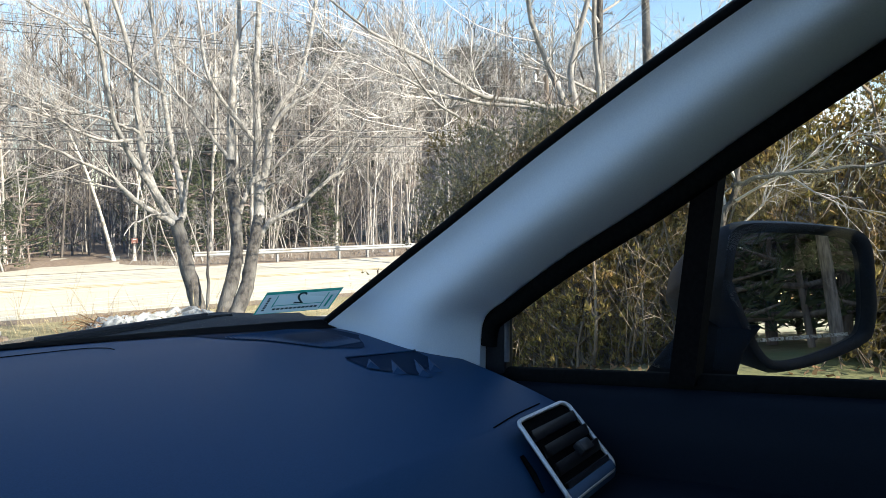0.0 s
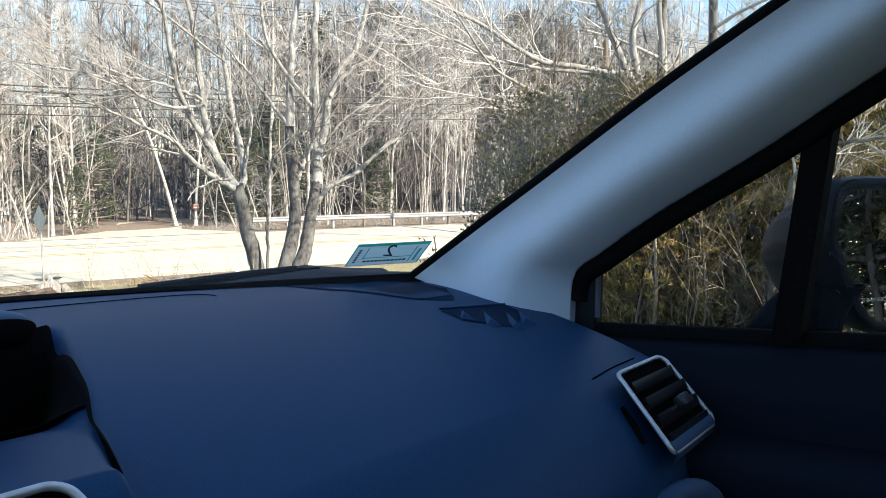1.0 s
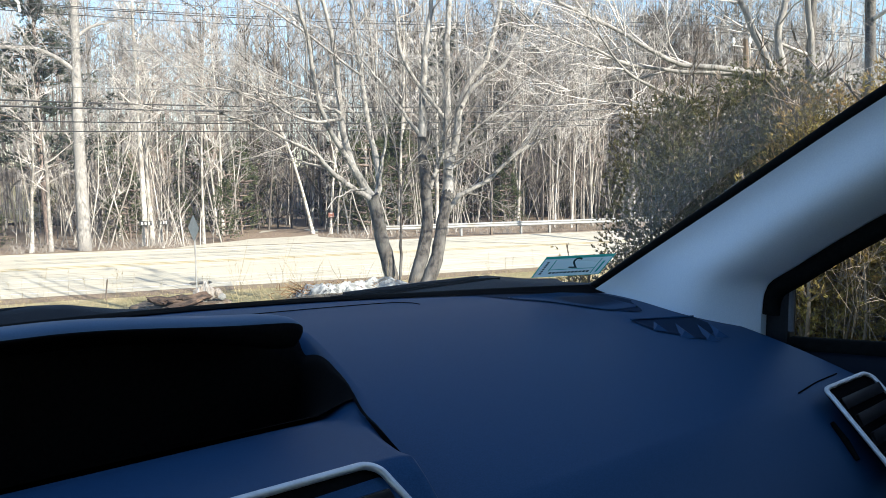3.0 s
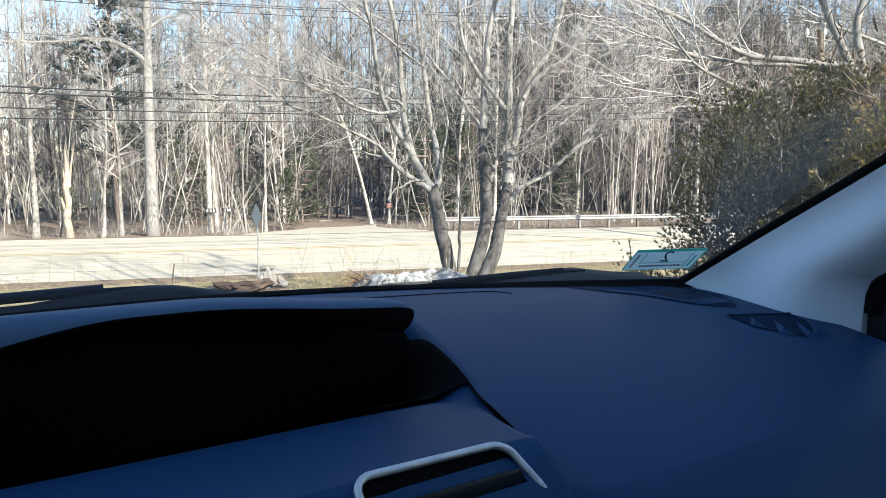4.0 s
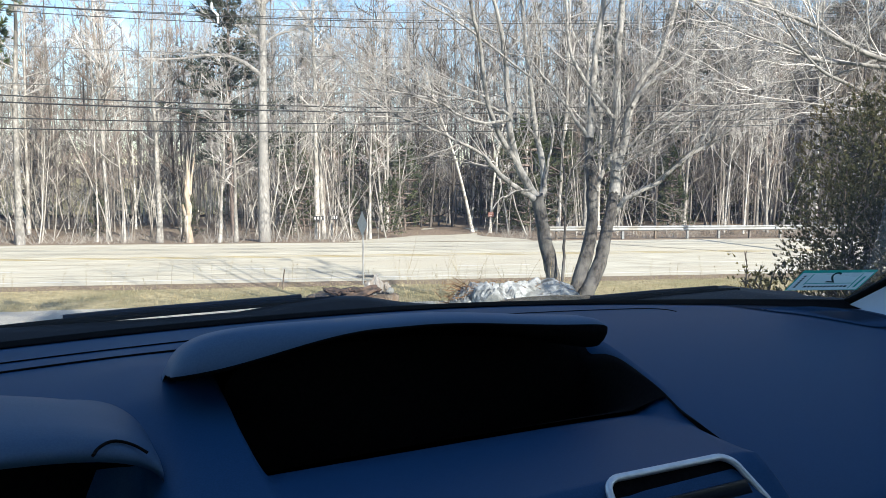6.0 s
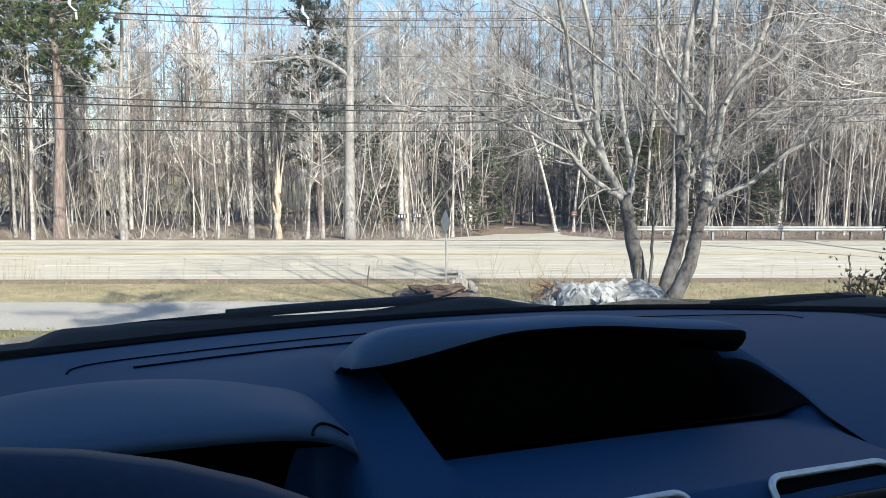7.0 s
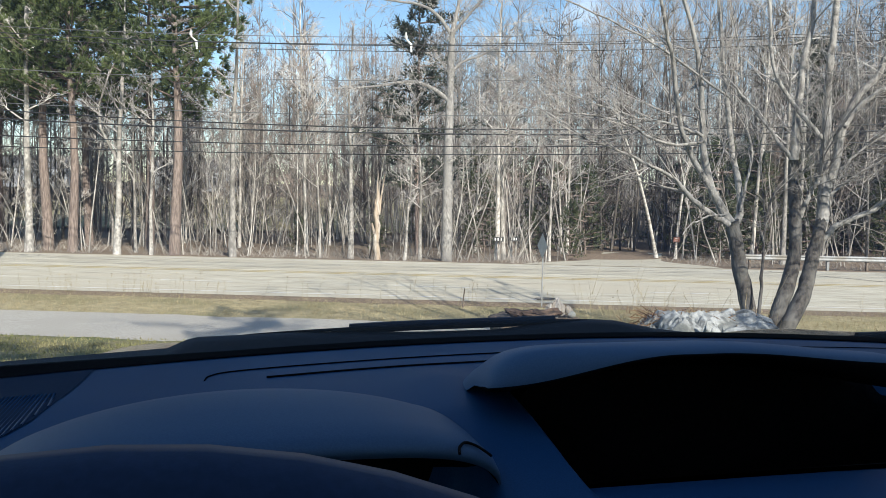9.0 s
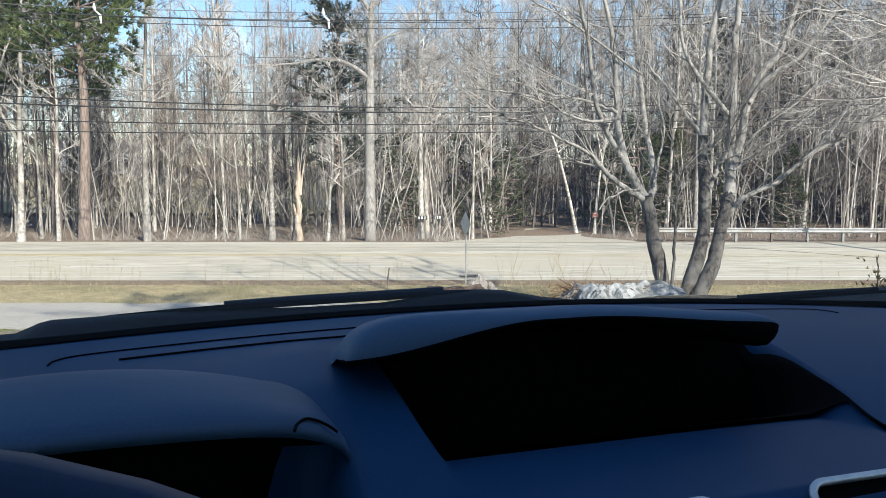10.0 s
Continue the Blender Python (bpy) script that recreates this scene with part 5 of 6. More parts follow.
x, y = place(46.9, 10.75)
board = thing("notice_board", "small faded red notice on a birch trunk", "sign", at=(x, y, height(x, y) + 1.25))
mb = Mesh()
mb.box((0, -0.16, 0), (0.36, 0.02, 0.3), Euler((0, 0, -0.45)).to_matrix())
part("panel", mb, SIGN_RED, board, smooth=False)
for i in range(2):
    mb = Mesh()
    mb.box((-0.005, -0.175, 0.08 - 0.16 * i), (0.2, 0.012, 0.02), Euler((0, 0, -0.45)).to_matrix())
    part("bar", mb, SIGN_WHITE, board, smooth=False)

rail = thing("guard_rail", "weathered galvanised steel guard rail along the road", "guard rail")
mb = Mesh()
sec = ((0, 0.62), (0.06, 0.66), (0.06, 0.72), (0.0, 0.755), (0.0, 0.775), (0.06, 0.81), (0.06, 0.87), (0, 0.91))
rows = []
for i in range(41):
    u = 12.2 + 45 * i / 40
    s = 39.7
    rows.append([(*place(s - d, u), height(*place(s, u)) + z - 0.13) for d, z in sec])
mb.grid(rows)
part("beam", mb, STEEL, rail)
for i in range(23):
    u = 13 + 2.0 * i
    s = 39.82
    x, y = place(s, u)
    mb = Mesh()
    mb.box((x, y, height(x, y) + 0.25), (0.12, 0.14, 0.9), Euler((0, 0, -0.29)).to_matrix())
    part("post", mb, STEEL if i % 3 else WOOD_OLD, rail, smooth=False)

# the far lot behind the bare trees
strip("field", FIELD[0], FIELD[1], FIELD[2], FIELD[3], STRAW_TURF, 0.3, 10, 30, 1.5, label="open straw-coloured lot behind the bare trees", category="field")
for k, (s, u, w, d, h) in enumerate(((125, -52, 16, 9, 3.5), (130, -88, 16, 9, 3.5))):
    x, y = place(s, u)
    house = thing("house", "pale house far behind the bare trees", "house", at=(x, y, height(x, y)))
    mb = Mesh()
    mb.box((0, 0, h / 2), (w, d, h))
    part("wall", mb, SIDING, house, smooth=False)
    mb = Mesh()
    a, b = w / 2 + 0.4, d / 2 + 0.4
    mb.face((-a, -b, h), (a, -b, h), (a, 0, h + 2.4), (-a, 0, h + 2.4))
    mb.face((a, b, h), (-a, b, h), (-a, 0, h + 2.4), (a, 0, h + 2.4))
    mb.face((-a, -b, h), (-a, 0, h + 2.4), (-a, b, h))
    mb.face((a, b, h), (a, 0, h + 2.4), (a, -b, h))
    part("roof", mb, ROOFING, house, smooth=False)
    for i in range(4):
        mb = Mesh()
        mb.box((w * (i - 1.5) * 0.24, -d / 2 - 0.02, 1.7), (1.0, 0.06, 1.3))
        part("window", mb, BLACK, house, smooth=False)

# ---- the car ----
car = thing("car", "parked car seen from inside, dark dashboard and grey pillars", "car")


def edge_y(x):
    return 0.792 - (0.42 if x > 0 else 0.22) * x * x


def shelf_span(y):
    """Middle and half width of the shelf before the display, which widens towards the windscreen."""
    k = max(0.0, y - 0.32)
    left, right = -0.147, 0.143 + 0.24 * k
    return (left + right) / 2, (right - left) / 2


def dash_z(x, y):
    z = 1.056 - 0.010 * (abs(x) / 0.6) ** 2
    if y < 0.62:
        z -= 0.055 * ((0.62 - y) / 0.34) ** 2
    # swell beside the display
    z += 0.006 * math.exp(-((x + 0.2) / 0.03) ** 2) * smoothstep(0.46, 0.53, y) * (1 - smoothstep(0.60, 0.68, y))
    # shelf before the display
    mid, half = shelf_span(y)
    soft = smoothstep(0.38, 0.44, y) if x > mid else 0.0
    m = (1 - smoothstep(half - 0.007 - 0.016 * soft, half + 0.005 + 0.006 * soft, abs(x - mid))) * (1 - smoothstep(0.56, 0.60, y))
    shelf = 1.037 - 0.09 * (y - 0.315) - 3.2 * max(0.0, y - 0.405) ** 2
    z += (shelf - z) * m
    # well under the instrument hood
    m = (1 - smoothstep(0.14, 0.158, abs(x + 0.365))) * (1 - smoothstep(0.43, 0.47, y))
    z += (0.93 - z) * m
    return z


def fascia(x):
    """Points of the dash face below its rear edge."""
    f = 0.287 + 0.025 * (1 - smoothstep(0.13, 0.2, abs(x + 0.012)))
    f += (0.362 - f) * smoothstep(-0.52, -0.48, x) * (1 - smoothstep(-0.188, -0.152, x))
    z = dash_z(x, f)
    k = 1 + 0.4 * smoothstep(0.55, 0.68, abs(x))
    return f, [(f - dy, z - dz * k) for dy, dz in ((0.012, 0.008), (0.035, 0.028), (0.06, 0.055), (0.075, 0.085), (0.08, 0.13), (0.06, 0.22), (0.0, 0.4))]


mb = Mesh()
rows = []
NYD = 90
SHELF_L, SHELF_R = -0.147, 0.143
cols = [-0.685 + 1.37 * i / 150 for i in range(151)]
cols = sorted([c for c in cols if abs(c - SHELF_L) > 0.012 and not -0.033 < c - SHELF_R < 0.012] + [e + d for e, far in ((SHELF_L, 0.012), (SHELF_R, 1)) for d in (-0.03, -0.026, -0.022, -0.018, -0.0145, -0.011, -0.007, -0.0045, -0.002, 0.0, 0.002, 0.0045, 0.007, 0.011) if -d < far])


def column_x(c, y):
    """The dash columns lean with the edges of the shelf."""
    shift = 0.24 * max(0.0, y - 0.32) * (1 - smoothstep(0.60, 0.72, y))
    k = smoothstep(SHELF_L, SHELF_R, c) if c < SHELF_R else (1 - smoothstep(0.24, 0.60, c) if c > 0.24 else 1.0)
    return c + shift * k


for c in cols:
    f, low = fascia(c)
    row = []
    for j in range(NYD + 1):
        y = edge_y(c) + (f - edge_y(c)) * j / NYD
        x = column_x(c, y)
        row.append((x, y, dash_z(x, y)))
    rows.append(row + [(c, y, z) for y, z in low])
mb.grid([list(r) for r in zip(*rows)])
NXD = len(cols) - 1
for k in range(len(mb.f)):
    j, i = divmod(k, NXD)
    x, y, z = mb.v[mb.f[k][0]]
    # face below the rear edge is painted black for the shade there
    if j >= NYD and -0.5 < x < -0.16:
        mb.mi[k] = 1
dash = part("dashboard", mb, [DASH, BLACK_AND_SHADE], car, "dark soft plastic dashboard with the sky's blue cast in its colour")


# black sheet for the brow's shade, up to the rounded brink of the dash
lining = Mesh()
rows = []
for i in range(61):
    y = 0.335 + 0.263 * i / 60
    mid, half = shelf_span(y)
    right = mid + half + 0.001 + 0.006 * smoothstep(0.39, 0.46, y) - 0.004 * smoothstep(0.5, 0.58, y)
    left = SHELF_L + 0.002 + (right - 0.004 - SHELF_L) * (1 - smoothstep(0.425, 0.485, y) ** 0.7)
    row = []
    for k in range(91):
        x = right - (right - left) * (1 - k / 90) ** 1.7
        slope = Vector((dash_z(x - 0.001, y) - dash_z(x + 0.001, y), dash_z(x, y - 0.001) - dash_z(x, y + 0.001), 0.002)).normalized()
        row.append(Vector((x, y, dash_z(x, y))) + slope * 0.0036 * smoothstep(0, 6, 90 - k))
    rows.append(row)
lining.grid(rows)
part("recess_lining", lining, BLACK_AND_SHADE, dash, "black sheet standing for the shade in the display recess")


def groove(pts, name="groove", r=0.0007, parent=None, mat=None):
    mb = Mesh()
    q = curve_through(pts, 30)
    mb.tube([(p.x, p.y, dash_z(p.x, p.y) + 0.0006) for p in q], r, 5)
    return part(name, mb, mat or BLACK_AND_SHADE, parent or dash)


for sg in (-1, 1):
    groove([(sg * 0.399, 0.652, 0), (sg * 0.396, 0.668, 0), (sg * 0.375, 0.682, 0), (sg * 0.3, 0.695, 0), (sg * 0.2, 0.707, 0), (sg * 0.1, 0.713, 0), (0, 0.715, 0)], "defrost_seam", 0.0007 if sg < 0 else 0.0005)
    if sg < 0:
        groove([(sg * 0.347, 0.652, 0), (sg * 0.25, 0.667, 0), (sg * 0.14, 0.676, 0)], "defrost_slot", 0.0011)
    groove([(sg * 0.562, 0.291, 0), (sg * 0.61, 0.297, 0), (sg * 0.66, 0.30, 0)], "panel_seam")
    # corner speaker grille
    gr = Mesh()
    front = ((0.492, 0.692), (0.65, 0.654)) if sg > 0 else ((0.502, 0.728), (0.655, 0.69))
    rear = ((0.492, 0.68), (0.525, 0.6), (0.57, 0.515), (0.607, 0.497), (0.65, 0.545)) if sg > 0 else ((0.502, 0.64), (0.509, 0.56), (0.52, 0.531), (0.645, 0.531), (0.655, 0.6))

    def rear_edge(x):
        return [p[1] + (r[1] - p[1]) * (smoothstep(p[0], r[0], x) * 0.6 + 0.4 * (x - p[0]) / (r[0] - p[0])) for p, r in zip(rear, rear[1:]) if x <= r[0] + 1e-6][0]

    rows = []
    for i in range(25):
        x = front[0][0] + (front[1][0] - front[0][0]) * i / 24
        y1 = front[0][1] + (front[1][1] - front[0][1]) * i / 24
        y0 = rear_edge(x)
        rows.append([(sg * x, y0 + (y1 - y0) * k / 12, dash_z(x, y0 + (y1 - y0) * k / 12) + 0.0008) for k in range(13)])
    gr.grid(rows)
    g = part("speaker_grille", gr, GRILLE, dash, "fine ribbed speaker grille", smooth=False)
    for k in range(44):
        x = 0.497 + 0.003 * k
        y0, y1 = 0.535 + (0.04 if x < 0.51 else 0) - 0.02 * smoothstep(0.52, 0.57, x), 0.635 - 0.1 * (x - 0.498)
        y0 = max(y0, rear_edge(max(x, rear[0][0])) + 0.003)
        if y1 - y0 < 0.01:
            continue
        rb = Mesh()
        rb.tube([(sg * x, y0, dash_z(x, y0) + 0.0011), (sg * (x + 0.006), y1, dash_z(x, y1) + 0.0011)], 0.0009, 4)
        part("rib", rb, DASH, g)
    # side window demister
    dm = Mesh()
    outline = ((0.556, 0.474), (0.651, 0.458), (0.648, 0.437), (0.622, 0.414), (0.588, 0.402), (0.553, 0.437))
    dm.face(*[(sg * x, y, dash_z(x, y) + 0.0012) for x, y in outline][::-sg])
    d = part("demister_vent", dm, GRILLE, dash, "recessed side demister vent", smooth=False)
    rim = Mesh()
    rim.tube([(sg * x, y, dash_z(x, y) + 0.002) for x, y in outline[:2]], 0.0012, 6)
    part("rim", rim, DASH, d)
    for bx, by, ax, ay in ((0.5505, 0.4285, 0.571, 0.455), (0.5645, 0.4045, 0.592, 0.442), (0.586, 0.388, 0.617, 0.431), (0.610, 0.392, 0.637, 0.428)):
        fn = Mesh()
        z0, z1 = dash_z(bx, by), dash_z(ax, ay)
        w = Vector((0.0105, -0.0085, 0)).normalized() * 0.0078
        base = Vector((bx + 0.007, by + 0.008, z0 + 0.0016))
        top = Vector((bx, by, z0)).lerp(Vector((ax, ay, z1)), 1.0) + UP * 0.0042
        tri = [base - w, base + w, top, base + Vector((0.003, 0.006, 0.0065))]
        tri = [Vector((sg * p.x, p.y, p.z)) for p in tri]
        fn.face(tri[0], tri[3], tri[2])
        fn.face(tri[3], tri[1], tri[2])
        fn.face(tri[0], tri[1], tri[3])
        part("fin", fn, DASH, d, smooth=False)


def vent(corners, name, slats=3, knob=True, swell=0.002):
    """An air outlet between four corners, top left first, clockwise: rim, dark well, slats."""
    tl, tr, br, bl = [Vector(c) for c in corners]

    def at(u, v, out=0.0):
        p = tl.lerp(tr, u).lerp(bl.lerp(br, u), v)
        nrm = (tr - tl).cross(bl - tl).normalized()
        return p - nrm * (out + 0.002 + swell * 4 * v * (1 - v))

    ring, n, k = [], 6, 0.1
    for cu, cv, a0 in ((1 - k, k, -90), (1 - k, 1 - k, 0), (k, 1 - k, 90), (k, k, 180)):
        for i in range(n + 1):
            a = radians(a0 + 90 * i / n)
            ring.append((cu + k * math.cos(a), cv + k * math.sin(a)))
    well = Mesh()
    well.grid([[at(u, v, 0.003) for u, v in ring], [at(0.5 + (u - 0.5) * 0.95, 0.5 + (v - 0.5) * 0.95, 0.001) for u, v in ring]], close=True)
    well.face(*[at(u, v, 0.002) for u, v in ring])
    base = part(name, well, BLACK_AND_SHADE, car, "air vent with a satin silver rim")
    rim = Mesh()
    loop = [at(u, v, 0.005) for u, v in ring]
    rim.tube(loop + loop[:2], 0.0022, 8, cap=False)
    part("rim", rim, SILVER, base, "satin silver rim")
    lip = Mesh()
    lip.grid([[at(0.03 + 0.94 * k / 8, v, out) for k in range(9)] for v, out in ((0.87, 0.003), (0.9, 0.0065), (0.99, 0.0075), (1.03, 0.006), (1.06, 0.0))])
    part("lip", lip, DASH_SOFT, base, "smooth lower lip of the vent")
    for i in range(slats):
        v = (i + 0.8) / (slats + 0.6)
        s = Mesh()
        a, b = at(0.06, v, 0.006), at(0.94, v, 0.006)
        c, d = at(0.06, v + 0.12, 0.0025), at(0.94, v + 0.12, 0.0025)
        off = (b - a).cross(c - a).normalized() * 0.0015
        s.grid([[a - off, b - off], [c - off, d - off], [c + off, d + off], [a + off, b + off], [a - off, b - off]])
        part("slat", s, VENT_BLACK, base)
    if knob:
        s = Mesh()
        s.box(at(0.6, 0.62, 0.009), (0.02, 0.012, 0.009), Euler((0.7, 0, 0)).to_matrix())
        part("tab", s, VENT_BLACK, base, bevel=0.002)
    return base


vent(((0.572, 0.278, 0.996), (0.660, 0.277, 0.997), (0.651, 0.216, 0.945), (0.554, 0.213, 0.943)), "air_vent", 4, swell=0.006)
mb = Mesh()
mb.tube([(0.560, 0.260, 0.977), (0.558, 0.247, 0.964), (0.554, 0.235, 0.952)], [0.002, 0.003, 0.002], 8)
part("vent_wheel", mb, BLACK_AND_SHADE, dash, "small black vent shutter wheel")
mb = Mesh()
mb.tube(curve_through(((0.46, 0.232, 0.862), (0.52, 0.218, 0.894), (0.562, 0.205, 0.911), (0.588, 0.195, 0.907), (0.602, 0.19, 0.885), (0.605, 0.19, 0.84)), 24), 0.012, 14)
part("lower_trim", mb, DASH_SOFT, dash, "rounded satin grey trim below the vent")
vent(((-0.656, 0.277, 1.002), (-0.566, 0.278, 1.004), (-0.558, 0.212, 0.944), (-0.655, 0.216, 0.946)), "air_vent")
vent(((0.016, 0.313, 1.037), (0.110, 0.313, 1.036), (0.145, 0.268, 0.979), (0.016, 0.268, 0.977)), "air_vent", 3, False)
vent(((-0.136, 0.313, 1.036), (-0.042, 0.313, 1.037), (-0.042, 0.268, 0.977), (-0.171, 0.268, 0.979)), "air_vent", 3, False)

# display under its brow
mb = Mesh()
face = [(-0.145, 0.95), (0.198, 0.95), (0.198, 1.03), (0.14, 1.07), (-0.12, 1.08), (-0.145, 1.05)]
mb.face(*[(x, 0.562, z) for x, z in face])
mb.face(*[(x, 0.575, z) for x, z in face[::-1]])
mb.grid([[(x, 0.562, z) for x, z in face], [(x, 0.575, z) for x, z in face]], close=True)
part("display_panel", mb, BLACK_AND_SHADE, car, "unlit black display in a deep recess", smooth=False)
mb = Mesh()
rows = []
for i in range(97):
    q = math.sin(math.pi * (i / 96 - 0.5))
    x = -0.016 + (0.174 if q < 0 else 0.184) * q
    end = max(0.0, 1 - abs(q) ** (9 if q < 0 else 13)) ** 0.5
    top = 1.106 - 0.012 * smoothstep(-0.02, 0.15, x)
    lip = 1.094 - 0.025 * max(0.0, (-0.06 - x) / 0.125) ** 2 - 0.029 * max(0.0, (x - 0.0) / 0.14) ** 1.4
    roll = 0.019 * (1 - smoothstep(-0.19, -0.05, x))
    mid = 1.076 if x < 0 else 1.074
    th = top - lip
    sec = [(0.70, 1.036), (0.64, 1.056), (0.585, 1.079), (0.535, top - 0.006), (0.508, top - 0.0012), (0.492, top - 0.0005), (0.484, top - 0.002 - 0.3 * roll), (0.4795, top - 0.005 - roll),
           (0.480, top - max(0.4 * th, 0.007 + roll)), (0.484, top - max(0.7 * th, 0.009 + roll)), (0.490, top - max(0.92 * th, 0.0105 + roll)), (0.499, lip), (0.535, lip - 0.004), (0.585, 1.06), (0.64, 1.036), (0.70, 1.030)]
    row = []
    for y, z in sec:
        low = mid - 0.007 * smoothstep(0.48, 0.535, y) - 0.014 * smoothstep(0.535, 0.585, y) - 0.024 * smoothstep(0.585, 0.64, y) - 0.006 * smoothstep(0.64, 0.70, y)
        row.append((x, 0.54 + (y - 0.54) * (0.66 + 0.34 * end), low + (z - low) * end))
    rows.append(row)
mb.grid(rows, close=True)
# front and underside are painted black for the shade they lie in
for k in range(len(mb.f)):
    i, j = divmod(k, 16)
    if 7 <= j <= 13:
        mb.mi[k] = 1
part("display_hood", mb, [BROW_LIT, BLACK_AND_SHADE], car, "soft grey brow over the display, sheen and shade in its colours")

# instrument hood, gauges and steering wheel
mb = Mesh()
rows = []
XC = -0.36


def hood_half(y):
    return 0.152 + 0.07 * (0.5 - y)


def hood_z(x, y, q=None):
    q = (x - XC) / hood_half(y) if q is None else q
    rise = 0.049 * (1 - smoothstep(0.45, 0.62, y) * 0.98) * (0.88 + 0.12 * smoothstep(0.37, 0.43, y))
    return 1.0455 - 0.010 * (abs(x) / 0.6) ** 2 + rise * max(0.0, 1 - q * q) ** 0.6


lining = []
for i in range(61):
    q = math.sin(math.pi / 2 * (-1 + 2 * i / 60))
    lip = 0.372 + 0.05 * q * q
    row = [(XC + hood_half(0.62) * q, 0.62, 1.04)]
    for k in range(13):
        y = 0.61 + (lip + 0.01 - 0.61) * k / 12
        x = XC + hood_half(y) * q
        row.append((x, y, hood_z(x, y, q) - (0.004 if abs(q) > 0.999 else 0.0)))
    x = XC + hood_half(lip) * q
    z = hood_z(x, lip, q)
    row += [(x, lip + 0.002, z - 0.003), (x, lip, z - 0.007), (x, lip + 0.004, z - 0.011)]
    rows.append(row)
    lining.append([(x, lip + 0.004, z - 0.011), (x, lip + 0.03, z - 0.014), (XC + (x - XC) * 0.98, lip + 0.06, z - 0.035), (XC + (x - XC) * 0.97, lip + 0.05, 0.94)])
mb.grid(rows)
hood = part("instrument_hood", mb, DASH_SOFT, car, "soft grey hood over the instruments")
# black sheet under the lip, painted for the shade in the opening
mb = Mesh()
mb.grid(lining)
part("lining", mb, BLACK_AND_SHADE, hood, "black sheet for the shade under the hood")
mb = Mesh()
arch = curve_through([(-0.238, 0.386, 0), (-0.235, 0.398, 0), (-0.228, 0.412, 0), (-0.219, 0.417, 0), (-0.211, 0.415, 0)], 14)
mb.tube([(p.x, p.y, hood_z(p.x, p.y) + 0.0003) for p in arch], 0.0009, 6)
part("panel_seam", mb, BLACK_AND_SHADE, hood)
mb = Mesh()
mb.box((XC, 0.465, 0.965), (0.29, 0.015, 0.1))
part("gauge_panel", mb, BLACK_AND_SHADE, car)
wheel = Mesh()
WC, WR = Vector((-0.368, 0.078, 0.973)), 0.187
wu, wr = Vector((0, 0.42, 0.907)), Vector((1, 0, 0))
ring = [WC + (wr * math.cos(2 * math.pi * k / 64) + wu * math.sin(2 * math.pi * k / 64)) * WR for k in range(66)]
wheel.tube(ring, 0.0155, 12, cap=False)
sw = part("steering_wheel", wheel, LEATHER, car, "black leather steering wheel rim")
for a in (0, 180, 270):
    s = Mesh()
    d = wr * math.cos(radians(a)) + wu * math.sin(radians(a))
    s.tube([WC + d * 0.05 + Vector((0, 0.02, -0.01)), WC + d * 0.11 + Vector((0, 0.015, -0.005)), WC + d * 0.18], [0.03, 0.022, 0.014], 8)
    part("spoke", s, BLACK, sw)
bm = rounded_box(Vector((0.15, 0.05, 0.12)), 0.02)
hub = part("hub", bm, BLACK, sw)
hub.matrix_basis = Matrix.Translation(WC + Vector((0, 0.02, -0.01))) @ Euler((radians(-25), 0, 0)).to_matrix().to_4x4()

